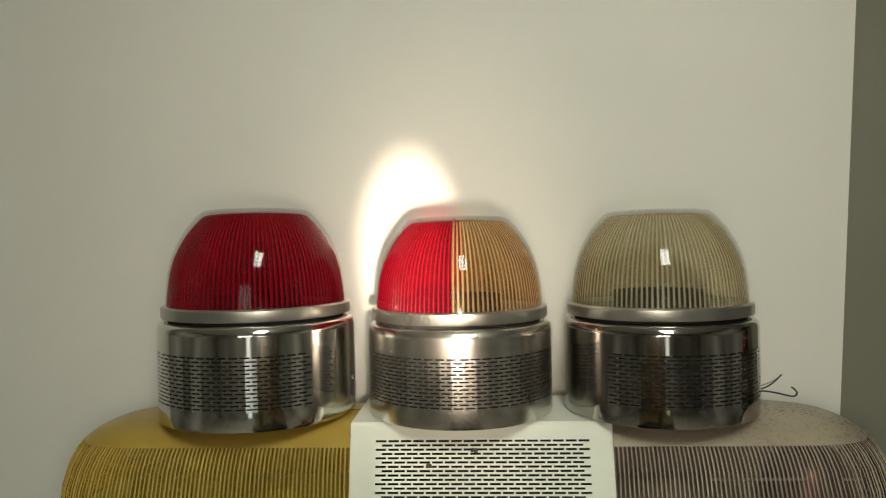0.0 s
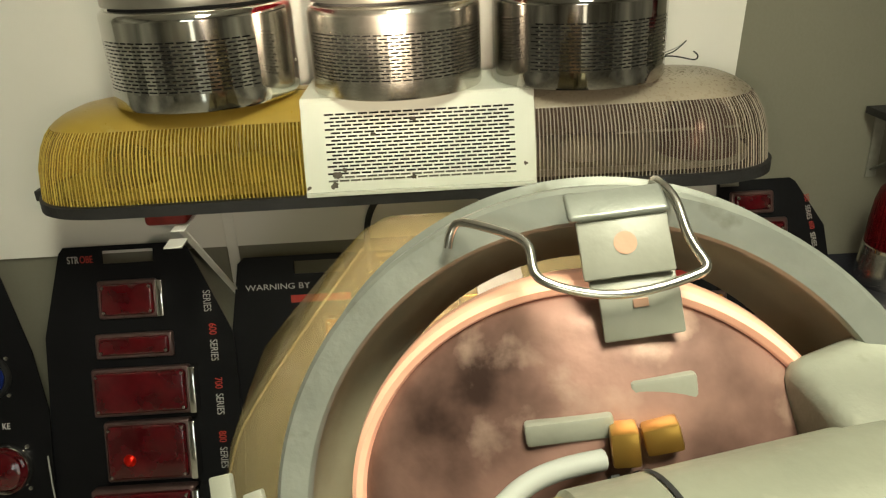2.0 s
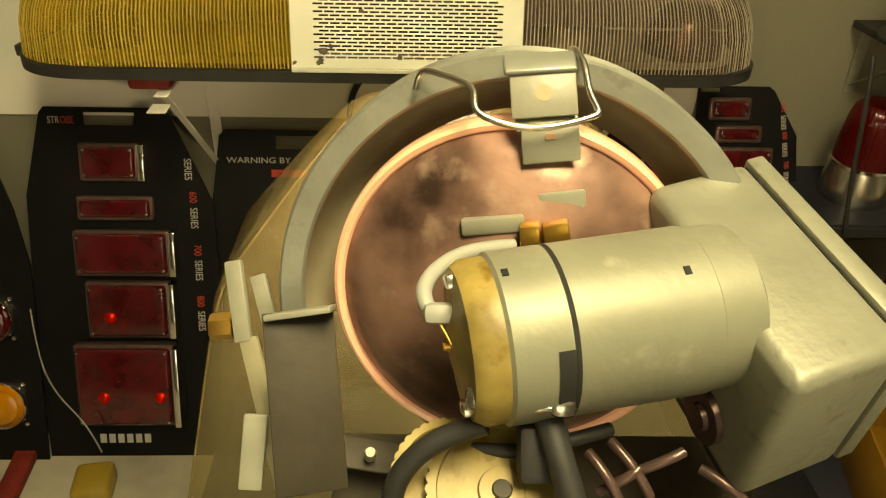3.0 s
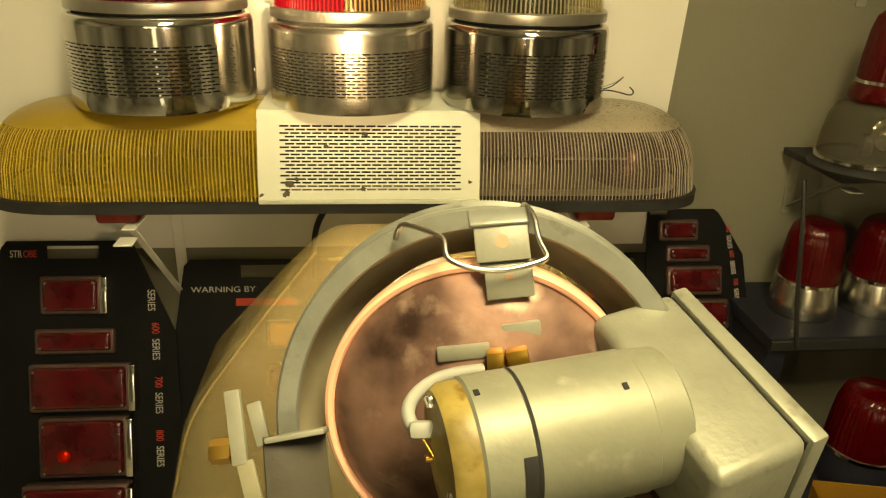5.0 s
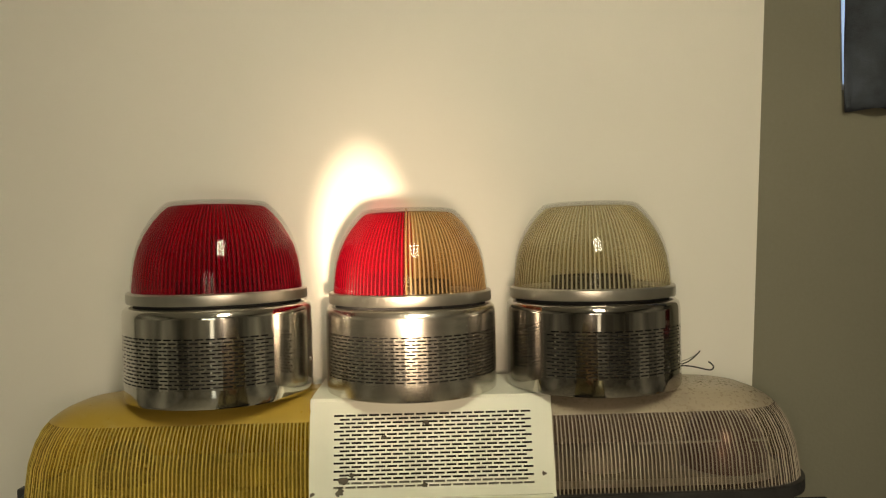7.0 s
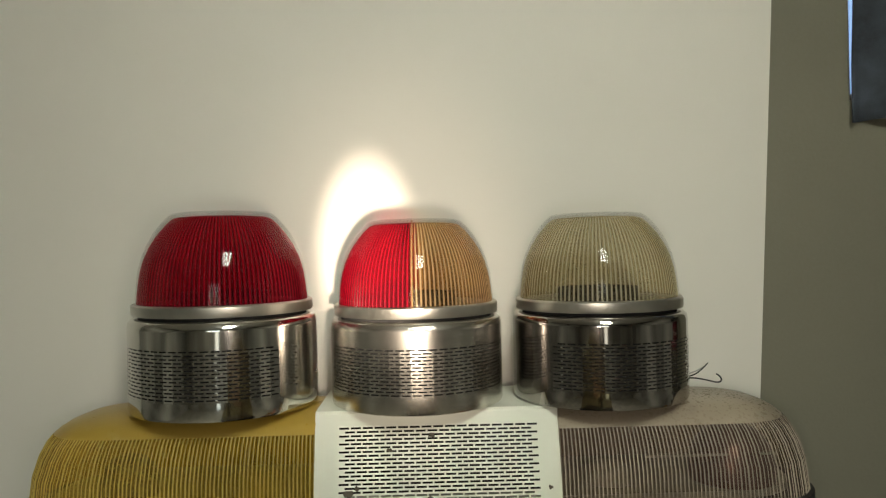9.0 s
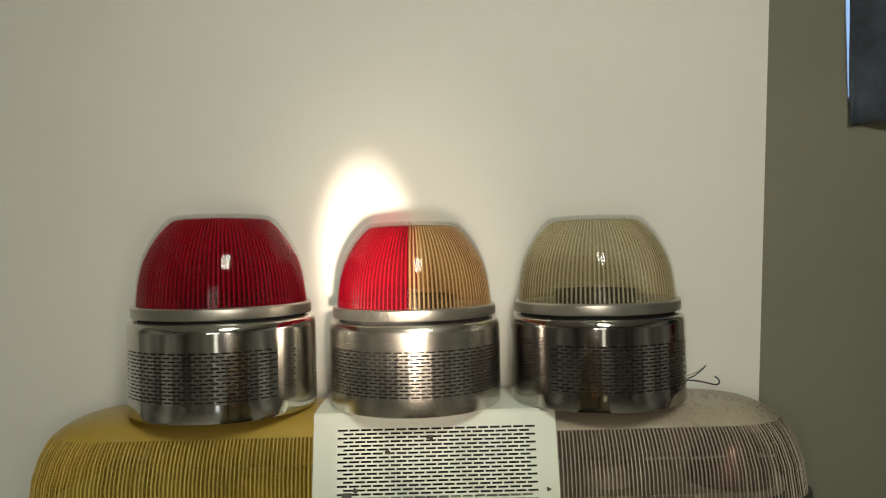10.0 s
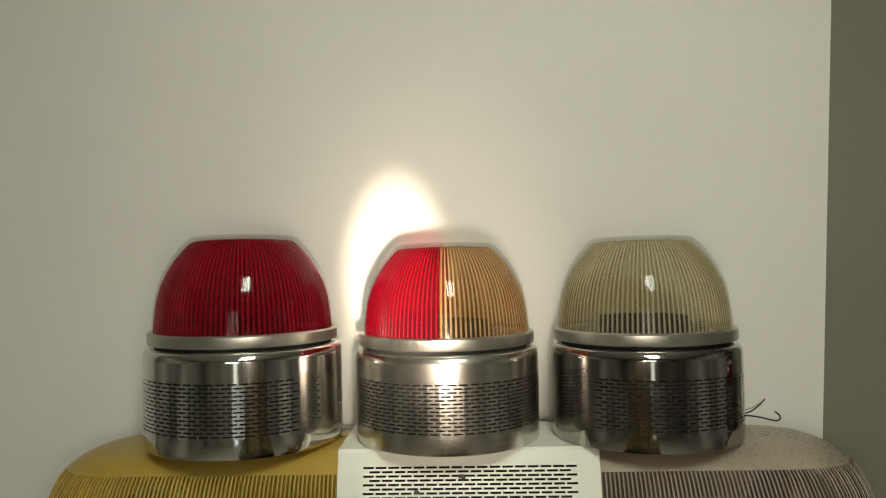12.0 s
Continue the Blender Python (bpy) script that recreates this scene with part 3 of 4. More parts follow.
beacon("clear_beacon", 0.273, 0.0, TOP, 0.968, [(0, 360, M_CLEAR, "smoky clear ribbed dome")], (-42, 88), "clear ribbed warning beacon on a polished base, dark reflections in its colour", M_STEEL_DARK)

# loose wires behind the clear beacon
w = empty("loose_wires", pose(0.42, 0.05, TOP + 0.002), "thin black and green loose wires lying on the bar", "wires")
tube([(-0.03, 0, 0.002), (0.0, -0.005, 0.012), (0.02, 0, 0.012), (0.035, 0.0, 0.02), (0.05, 0.004, 0.034)], 0.0011, "wire", M_BLACK, w)
tube([(-0.03, 0, 0.003), (0.0, -0.012, 0.014), (0.03, -0.012, 0.012), (0.055, -0.012, 0.004), (0.066, -0.012, 0.003), (0.068, -0.012, 0.012), (0.058, -0.012, 0.018)], 0.0013, "wire", M_BLACK, w)
tube([(-0.03, 0.004, 0.002), (0.01, 0.004, 0.016), (0.03, 0.004, 0.018), (0.045, 0.008, 0.028)], 0.0009, "wire", M_GREY_WIRE, w)

# ---- brackets and cable under the bar ----
def shelf_bracket(x, ztop, label, group, reach=0.285, drop=0.29, yw=0.162, finish_m=M_WHITE_METAL):
    ob = empty("shelf_bracket", pose(x, yw, ztop), label, "bracket", group)
    part("arm", box(0.022, reach, 0.003, (0, -reach / 2, -0.0015), 0.001, 1), finish_m, ob)
    part("wall_plate", box(0.022, 0.003, drop, (0, -0.002, -drop / 2 - 0.004), 0.001, 1), finish_m, ob)
    a = Vector((0, -reach * 0.93, -0.006))
    b = Vector((0, -0.006, -drop * 0.9))
    d = b - a
    bm = box(0.013, 0.004, d.length, (0, 0, 0), 0.001, 1)
    part("brace", bm, finish_m, ob, m=Matrix.Translation((a + b) / 2) @ d.to_track_quat("Z", "Y").to_matrix().to_4x4())
    part("tip", box(0.03, 0.034, 0.003, (-0.004, -reach - 0.006, -0.012), 0.001, 1), finish_m, ob, m=pose(0, 0, 0, 1.5, 0, 0))
    return ob


for x in (-0.385, 0.372):
    shelf_bracket(x, BZ - 0.047, "white enamelled steel shelf bracket under the light bar", "brackets under the light bar")
    blk = finish(box(0.068, 0.06, 0.024, bevel=0.007, segs=3), "wooden_block", M_REDWOOD)
    blk.location = (x - 0.022 if x < 0 else x + 0.026, -0.075, BZ - 0.033)
    tagged(blk, "worn red painted wooden block under the bar", "block", "blocks under the light bar")

cable = tube([(0.02, 0.0, BZ - 0.024), (0.0, -0.02, BZ - 0.04), (0.06, 0.01, BZ - 0.03), (0.13, 0.0, BZ - 0.085), (0.22, 0.0, BZ - 0.098), (0.30, 0.0, BZ - 0.075), (0.36, -0.01, BZ - 0.022)], 0.006, "power_cable", M_BLACK)
tagged(cable, "thick black cable sagging under the bar", "cable")
cable2 = tube([(-0.03, 0.02, BZ - 0.022), (-0.05, 0.03, BZ - 0.04), (-0.09, 0.05, BZ - 0.08), (-0.11, 0.09, BZ - 0.15), (-0.11, 0.12, BZ - 0.25)], 0.006, "power_cable", M_BLACK)
tagged(cable2, "thick black cable hanging behind the clear housing", "cable")

# ---- display cards leaning on the wall ----
def card(name, origin, lean, outline, hole, label):
    """Outline and hole in metres on the card, x to the right and v up from the origin."""
    ob = empty(name, pose(*origin, -lean, 0, 0), label, "display card", "black display cards")
    bm = bmesh.new()
    hx = (hole[0] + hole[2]) / 2
    top = max(v for _, v in outline)
    bot = min(v for _, v in outline)
    # outline runs clockwise from the top left corner
    i_r = [i for i, p in enumerate(outline) if p[0] >= hx]
    rgt = [outline[i] for i in i_r]
    left_after = [p for p in outline[i_r[-1] + 1:]]
    left_before = [p for p in outline[:i_r[0]]]
    lft = left_after + left_before
    loops = [[(hx, top)] + rgt + [(hx, bot), (hx, hole[1]), (hole[2], hole[1]), (hole[2], hole[3]), (hx, hole[3])],
             [(hx, bot)] + lft + [(hx, top), (hx, hole[3]), (hole[0], hole[3]), (hole[0], hole[1]), (hx, hole[1])]]
    for lp in loops:
        f = bm.faces.new([bm.verts.new((x, 0, v)) for x, v in lp])
    bmesh.ops.remove_doubles(bm, verts=bm.verts, dist=1e-5)
    bmesh.ops.recalc_face_normals(bm, faces=bm.faces)
    r = bmesh.ops.extrude_face_region(bm, geom=list(bm.faces))
    bmesh.ops.translate(bm, vec=(0, 0.005, 0), verts=[g for g in r["geom"] if isinstance(g, bmesh.types.BMVert)])
    part("panel", bm, M_CARD, ob, "satin black printed panel", smooth=False)
    return ob


def rect_light(parent, x0, v0, x1, v1, depth=0.03, lens=M_REDLIGHT, bezel=M_BEZEL, side=True, screws=4):
    cx, cv, sx, sv = (x0 + x1) / 2, (v0 + v1) / 2, x1 - x0, v1 - v0
    body = part("warning_light", box(sx, depth * 0.6, sv, (cx, -depth * 0.3, cv), 0.006, 3), bezel, parent, "chrome-framed red warning light")
    part("lens", box(sx - 0.014, depth * 0.7, sv - 0.014, (cx, -depth * 0.5, cv), 0.007, 3), lens, body, "dark red lens")
    if side:
        part("side_cap", box(0.014, depth, sv * 0.96, (x1 + 0.006, -depth * 0.45, cv), 0.003), M_CHROME, body, "bright chrome side cap")
    for ax, av in ((x0 + 0.014, v0 + 0.014), (x1 - 0.014, v0 + 0.014), (x0 + 0.014, v1 - 0.014), (x1 - 0.014, v1 - 0.014))[:screws]:
        part("screw", lathe([(0.0, 0.0022), (0.0028, 0.0016), (0.0036, 0.0)], 10), M_CHROME, body, m=pose(ax, -depth * 0.85, av, 90, 0, 0))
    # red mirror beads added on the deeper lights, in place of lens glints
    for share in ((0.3, 0.86) if depth > 0.04 else (0.3,) if depth > 0.031 else ()):
        part("glint_bead", lathe([(0.0, 0.006), (0.006, 0.0054), (0.0105, 0.003), (0.013, 0.0)], 20), M_GLINT, body, "red mirror bead added for a glint on the lens", m=pose(x0 + sx * share, -depth * 0.84, cv - sv * 0.12, 90, 0, 0))
    return body


def flat_words(parent, text, size, m, x, v, turn=0.0, stretch=1.0):
    ob = words(text, size, m, "lettering", parent, pose(x, -0.0012, v, 90, 0, 0) @ pose(0, 0, 0, 0, 0, turn) @ Matrix.Diagonal((stretch, 1, 1, 1)))
    return ob


LEAN = 20
c1 = card("strobe_card", (-0.602, 0.14, 0.988), LEAN,
          [(-0.11, 0.0), (0.12, 0.0), (0.134, -0.012), (0.212, -0.188), (0.22, -0.40), (0.20, -0.75), (-0.165, -0.75), (-0.168, -0.50), (-0.160, -0.178), (-0.12, -0.012)],
          (-0.035, -0.036, 0.066, -0.010), "black display card with five red strobe lights")
rect_light(c1, -0.046, -0.146, 0.073, -0.069, 0.022)
rect_light(c1, -0.059, -0.226, 0.096, -0.175, 0.02, side=False, screws=2)
rect_light(c1, -0.070, -0.341, 0.125, -0.244, 0.03)
rect_light(c1, -0.053, -0.473, 0.119, -0.351, 0.035)
rect_light(c1, -0.085, -0.666, 0.122, -0.484, 0.05)
flat_words(c1, "STR", 0.02, M_WHITE_INK, -0.092, -0.026, 0, 0.7)
flat_words(c1, "OBE", 0.02, M_RED_INK, -0.0655, -0.026, 0, 0.7)
for v, num in ((-0.10, ""), (-0.20, "600"), (-0.31, "700"), (-0.42, "800")):
    xx = 0.158 + 0.07 * min(0.25, -v) 
    if num:
        flat_words(c1, num, 0.021, M_RED_INK, xx, v + 0.022, -90, 0.75)
    flat_words(c1, "SERIES", 0.021, M_WHITE_INK, xx, v - 0.021, -90, 0.75)
for i in range(6):
    part("white_bar", box(0.013, 0.001, 0.02, (-0.05 + 0.019 * i, -0.001, -0.708)), M_WHITE_INK, c1, "small unreadable white print", smooth=False)

thin = tube([c1.matrix_world @ Vector(p) for p in ((-0.150, -0.05, -0.40), (-0.140, -0.06, -0.48), (-0.128, -0.065, -0.54), (-0.09, -0.07, -0.60), (-0.05, -0.07, -0.64), (-0.03, -0.06, -0.71))], 0.0016, "thin_cable", M_GREY_WIRE)
tagged(thin, "thin pale cable hanging before the black card", "cable")

yb = finish(box(0.075, 0.085, 0.05, bevel=0.012, segs=3), "yellow_block", M_YELLOW_TOP)
yb.location, yb.rotation_euler = (-0.635, -0.215, FLOOR + 0.0255), (0, 0, 0.15)
tagged(yb, "worn yellow plastic block lying on the floor", "block")
rs = finish(box(0.045, 0.26, 0.02, bevel=0.004), "red_batten", M_REDWOOD)
rs.location, rs.rotation_euler = (-0.815, -0.14, FLOOR + 0.0105), (0, 0, 0.08)
tagged(rs, "dark red painted batten lying on the floor", "batten")

c0 = card("round_light_card", (-1.0, 0.13, 0.988), LEAN,
          [(-0.13, 0.0), (0.135, 0.0), (0.155, -0.02), (0.213, -0.20), (0.236, -0.318), (0.232, -0.75), (-0.23, -0.75), (-0.22, -0.25), (-0.15, -0.012)],
          (-0.05, -0.04, 0.05, -0.012), "black display card with round coloured warning lights")


def round_light(parent, x, v, r, lens, label):
    body = part("round_light", lathe([(r, 0.0), (r, 0.01), (r - 0.004, 0.016), (r - 0.009, 0.012), (r - 0.009, 0.0)], 48), M_CHROME if lens != M_BLUELIGHT else M_BLACK, parent, label, m=pose(x, 0, v, 90, 0, 0))
    part("lens", lathe([(r - 0.009, 0.008), (r * 0.7, 0.022), (r * 0.4, 0.029), (0.0, 0.032)], 40), lens, body, m=pose(x, 0, v, 90, 0, 0))
    for k in range(4):
        a = radians(45 + 90 * k)
        part("screw", lathe([(0.0, 0.003), (0.004, 0.002), (0.005, 0.0)], 10), M_CHROME, body, m=pose(x + 1.16 * r * math.cos(a), -0.001, v + 1.16 * r * math.sin(a), 90, 0, 0))


round_light(c0, 0.10, -0.11, 0.045, M_AMBERLIGHT, "amber round light in a chrome ring")
round_light(c0, 0.125, -0.245, 0.045, M_BLUELIGHT, "dark blue round light")
round_light(c0, 0.145, -0.43, 0.052, M_REDLIGHT, "dark red round light in a chrome ring")
round_light(c0, 0.15, -0.62, 0.055, M_AMBERLIGHT, "amber round light in a chrome ring")
flat_words(c0, "KE", 0.018, M_WHITE_INK, 0.150, -0.345, 0, 0.8)


def lettered_card(x, y, z, drop):
    c = card("lettered_card", (x, y, z), LEAN,
             [(-0.15, 0.0), (0.15, 0.0), (0.163, -0.012), (0.195, -0.16), (0.20, -0.40), (0.19, -drop), (-0.19, -drop), (-0.20, -0.40), (-0.185, -0.16), (-0.163, -0.012)],
             (-0.05, -0.038, 0.05, -0.012), "black display card with white and red lettering")
    flat_words(c, "WARNING BY", 0.0165, M_WHITE_INK, -0.085, -0.062, 0, 1.25)
    part("logo_bar", box(0.12, 0.001, 0.015, (0.0, -0.001, -0.088)), M_RED_INK, c, "red logo shape", smooth=False)
    for i in range(5):
        part("stripe", box(0.0022, 0.001, 0.075, (0.122 + 0.0042 * i, -0.001, -0.075)), M_WHITE_INK, c, smooth=False)
    flat_words(c, "52 SERIES", 0.026, M_WHITE_INK, 0.131, -0.165, -90, 0.8)
    rect_light(c, 0.0, -0.185, 0.085, -0.125, 0.022, M_AMBERLIGHT, side=False)
    rect_light(c, 0.0, -0.285, 0.085, -0.215, 0.022, M_REDLIGHT, side=False)
    return c


lettered_card(-0.212, 0.14, 0.944, 0.703)
lettered_card(0.515, 0.125, 0.957, 0.717)

c3 = card("light_head_card", (0.68, 0.152, 1.045), LEAN,
          [(-0.09, 0.0), (0.055, 0.0), (0.066, -0.008), (0.121, -0.098), (0.138, -0.253), (0.145, -0.50), (0.145, -0.81), (-0.12, -0.81), (-0.095, -0.20)],
          (-0.085, -0.012, -0.045, -0.004), "black display card with stacked red light heads")
rect_light(c3, -0.069, -0.068, 0.018, -0.022, 0.02, side=False)
rect_light(c3, -0.052, -0.113, 0.045, -0.077, 0.018, side=False, screws=2)
rect_light(c3, -0.052, -0.183, 0.070, -0.121, 0.026, side=False)
rect_light(c3, -0.045, -0.255, 0.084, -0.192, 0.032, side=False)
rect_light(c3, -0.04, -0.35, 0.09, -0.27, 0.03, side=False)
for i, v in enumerate((-0.055, -0.11, -0.17, -0.24)):
    xx = 0.078 + 0.16 * min(0.2, -v)
    flat_words(c3, ("500", "600", "700", "800")[i], 0.014, M_RED_INK, xx, v + 0.013, -82, 0.75)
    flat_words(c3, "SERIES", 0.014, M_WHITE_INK, xx + 0.003, v - 0.016, -82, 0.75)

# ---- clear housing in front ----
HX = 0.060
HB = 0.95
DOME_SECTIONS = ((1.3525, 0.066, -0.735, -0.715), (1.3505, 0.080, -0.743, -0.708), (1.342, 0.093, -0.750, -0.702), (1.31, 0.121, -0.760, -0.690), (1.265, 0.158, -0.775, -0.676),
                 (1.228, 0.187, -0.790, -0.664), (1.205, 0.197, -0.798, -0.658), (1.12, 0.213, -0.83, -0.64), (1.02, 0.231, -0.87, -0.62), (HB, 0.24, -0.90, -0.61))
housing = empty("clear_housing", pose(HX, -0.72, HB - 0.008), "large yellowed translucent plastic housing over a lamp", "lamp housing")


def housing_ring(z, w, y0, y1, r=0.02, n=5):
    cy = (y0 + y1) / 2
    h = (y1 - y0) / 2
    rr = min(r, h * 0.9, w * 0.9)
    pts = []
    for sx, sy, a0 in ((1, -1, -90), (1, 1, 0), (-1, 1, 90), (-1, -1, 180)):
        for i in range(n + 1):
            a = radians(a0 + 90 * i / n)
            pts.append((sx * (w - rr) + rr * math.cos(a), cy + 0.72 + sy * (h - rr) + rr * math.sin(a), z - HB))
    return pts


bm = bmesh.new()
rings = [[bm.verts.new(p) for p in housing_ring(*s)] for s in DOME_SECTIONS]
bm.faces.new(rings[0])
for p, q in zip(rings, rings[1:]):
    for i in range(len(p)):
        bm.faces.new((p[i], p[(i + 1) % len(p)], q[(i + 1) % len(p)], q[i]))
part("plastic_cover", bm, M_CLEARDOME, housing, "yellowed translucent plastic cover, scratched")
# beads added on the creases give the cover's edge highlights a shape
part("top_bead", box(0.16, 0.003, 0.003, (0, -0.0335, 0.389), 0.001), M_CLEARDOME, housing, "bead added for the highlight along the top crease")
for sx in (-1, 1):
    tube([(sx * (w - 0.004), y0 + 0.7205 + 0.003, z - HB) for z, w, y0, y1 in DOME_SECTIONS[2:]], 0.0010, "edge_bead", M_CLEARDOME, housing, label="tube added for the highlight on the cover's edge")
# strap over the front face with rivets
a, b = Vector((0.0, -0.026, 0.4005)), Vector((0.022, -0.085, 0.25))
d = b - a
strap = part("strap", box(0.036, 0.003, d.length, (0, 0, 0), 0.001, 1), M_STRAP, housing, "clear grey plastic strap", m=Matrix.Translation((a + b) / 2 + Vector((0, -0.004, 0))) @ d.to_track_quat("Z", "X").to_matrix().to_4x4() @ pose(0, 0, 0, 0, 0, 90))
for k in (0.14, 0.62):
    for sx in (-0.011, 0.011):
        q = a + d * k + Vector((sx, -0.008, 0))
        part("rivet", lathe([(0.0, 0.002), (0.0025, 0.0015), (0.0034, 0.0)], 12), M_WHITE_METAL, strap, m=Matrix.Translation(q) @ pose(0, 0, 0, 60, 0, 0))
lampin = part("inner_lamp", lathe([(0.075, 0.0), (0.078, 0.006), (0.073, 0.01), (0.06, 0.035), (0.03, 0.055), (0.0, 0.06)], 56), M_WARM_LIT, housing, "old lamp behind the plastic", m=pose(-0.015, -0.01, 0.25, 60, 0, 35))
part("lamp_clip", box(0.022, 0.02, 0.03, (-0.012, -0.015, 0.335), 0.003), M_BRASS, housing, "yellowed lamp clip")
part("inner_post", box(0.02, 0.02, 0.26, (0.04, 0.02, 0.13), 0.002), M_STEEL_DULL, housing)
stand = finish(box(0.50, 0.33, HB - FLOOR - 0.010, bevel=0.004), "display_stand", M_NAVY)
stand.location = (HX, -0.752, FLOOR + (HB - FLOOR - 0.010) / 2)
tagged(stand, "dark painted plinth under the clear housing", "plinth")

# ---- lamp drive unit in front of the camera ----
UNIT = look((0.022, -1.258, 1.546), (0.098, 0.431, 0.477), 1.7) @ Matrix.Diagonal((0.56, 0.56, 0.56, 1.0))
unit = empty("spotlight_drive", UNIT, "bare spotlight mechanism with sealed lamp, gear motor and brackets", "spotlight")
FO = 784 / math.tan(radians(31))


def at(px, py, d):
    return Vector(((px - 784) / FO * d, (441 - py) / FO * d, -d))


def basis(origin, zdir, xhint):
    z = Vector(zdir).normalized()
    x = (Vector(xhint) - Vector(xhint).dot(z) * z).normalized()
    y = z.cross(x)
    return Matrix.Translation(origin) @ Matrix((x, y, z)).transposed().to_4x4()


# retaining ring round the lamp: an arched channel, open below, its axis along the beam
RC = at(912, 520, 0.262)
ring_m = basis(RC, (-0.10, -0.20, 0.95), (1, 0, 0))
R0 = 0.0830
A0, A1 = radians(-25), radians(188)
part("retaining_ring", lathe([(R0 - 0.0092, 0.0088), (R0 - 0.0090, 0.0098), (R0 - 0.0082, 0.0106), (R0 - 0.0012, 0.0112), (R0, 0.0100), (R0 + 0.0004, 0.004), (R0 + 0.0004, -0.012), (R0 + 0.0030, -0.0140), (R0 + 0.0030, -0.0165), (R0 - 0.003, -0.0165), (R0 - 0.0040, -0.013), (R0 - 0.0055, 0.0080), (R0 - 0.0092, 0.0088)], 120, a0=A0, a1=A1), M_RING, unit, "grey zinc lamp retaining ring", m=ring_m)
part("ring_well", lathe([(R0 - 0.0058, 0.009), (R0 - 0.0090, -0.012), (R0 - 0.014, -0.018), (R0 - 0.0185, -0.019)], 96, a0=A0, a1=A1), M_WELL, unit, "olive inner wall of the ring", m=ring_m)
# the sealed lamp seen from behind, pink light and reflections painted into it
LC = at(905, 520, 0.262)
lamp_m = basis(LC, (-0.12, -0.40, 0.91), (1, 0, 0))
lamp = part("sealed_lamp", lathe([(0.0610, 0.0), (0.0585, 0.0045), (0.052, 0.010), (0.042, 0.0155), (0.03, 0.0195), (0.015, 0.022), (0.0, 0.0225)], 96), M_MIRROR, unit, "silvered back of a sealed lamp, pink glow painted on", m=lamp_m)
part("lamp_rim", lathe([(0.0595, 0.0015), (0.0606, 0.0034), (0.0622, 0.0040), (0.0635, 0.0030), (0.0640, 0.0), (0.0635, -0.006), (0.060, -0.010)], 96), M_RIM, lamp, "pinkish glass rim, its lamp glow put in as emission", m=lamp_m)
part("lens_face", lathe([(0.060, -0.010), (0.045, -0.017), (0.025, -0.021), (0.0, -0.0225)], 64), M_GLASS, lamp, "clear front glass of the lamp", m=lamp_m).visible_shadow = False
term_m = basis(at(938, 416, 0.230), (-0.12, -0.30, 0.93), (1, 0.06, 0))
part("terminal", box(0.0062, 0.0080, 0.010, (0, 0, 0), 0.0008), M_BRASS, lamp, "brass lamp terminal", m=term_m)
part("terminal", box(0.0082, 0.0062, 0.007, (0, 0, 0), 0.0008), M_BRASS, lamp, m=term_m @ pose(0.0082, 0.0006, -0.001, 0, 0, 8))
part("terminal_plate", box(0.020, 0.0055, 0.004, (0, 0, 0), 0.001), M_TAB, lamp, m=basis(at(872, 398, 0.233), (-0.1, -0.35, 0.93), (1, 0.12, 0)))
part("terminal_plate", box(0.015, 0.0125, 0.003, (0, 0, 0), 0.001), M_TAB, lamp, m=basis(at(995, 372, 0.233), (0.0, -0.35, 0.93), (1, 0.1, 0)))

# clip plate and its spring wire at the top of the ring
upper_m = basis(at(962, 165, 0.2265), (-0.05, 0.02, 1.0), (1, 0.06, 0))
lower_m = basis(at(975, 258, 0.2275), (-0.05, -0.22, 0.97), (1, 0.09, 0))
clip = part("clip_plate", box(0.0205, 0.0150, 0.0013, (0, 0, 0), 0.0006, 2), M_TAB, unit, "bent steel clip plate", m=upper_m)
part("clip_leaf", box(0.0180, 0.0105, 0.0013, (0, 0, 0), 0.0006, 2), M_TAB, clip, m=lower_m)
part("clip_fold", box(0.0195, 0.0060, 0.0013, (0, 0, 0), 0.0006, 2), M_TAB, clip, m=basis(at(968, 215, 0.2285), (-0.05, 0.30, 0.95), (1, 0.075, 0)))
# disc and chip drawn for the openings, pink light through them as colour
part("clip_hole", lathe([(0.0, 0.0009), (0.0026, 0.0009)], 20), M_WARM_LIT, clip, m=upper_m)
part("clip_slot", box(0.0034, 0.0020, 0.0004, (0, 0.0028, 0.0008), 0.0001, 1), M_WARM_LIT, clip, m=lower_m)
# saddle of the clip lying over the ring
part("clip_saddle", box(0.0225, 0.0085, 0.0020, (0, 0, 0), 0.0009, 3), M_RING, clip, m=basis(at(955, 112, 0.2275), (-0.05, 0.55, 0.83), (1, 0.03, 0)))

wire_pts = [at(735, 160, 0.2362), at(742, 122, 0.2353), at(760, 124, 0.2325), at(825, 145, 0.2268), at(842, 160, 0.2240), at(838, 190, 0.2216), at(850, 208, 0.2202), at(945, 236, 0.2197),
            at(1050, 208, 0.2202), at(1066, 200, 0.2207), at(1040, 165, 0.2240), at(1038, 115, 0.2277), at(1020, 88, 0.2325), at(1008, 82, 0.2362), at(1012, 110, 0.2391)]
tube(wire_pts, 0.0011, "spring_wire", M_STEEL_DULL, unit, label="bent spring wire clip")

# motor: can, band, nylon end cap, pigtail
ma, mb = at(868, 600, 0.205), at(1290, 535, 0.215)
axis = (mb - ma).normalized()
mm = basis(ma, axis, (0, 1, 0))
ml = (mb - ma).length
RM = 0.0243
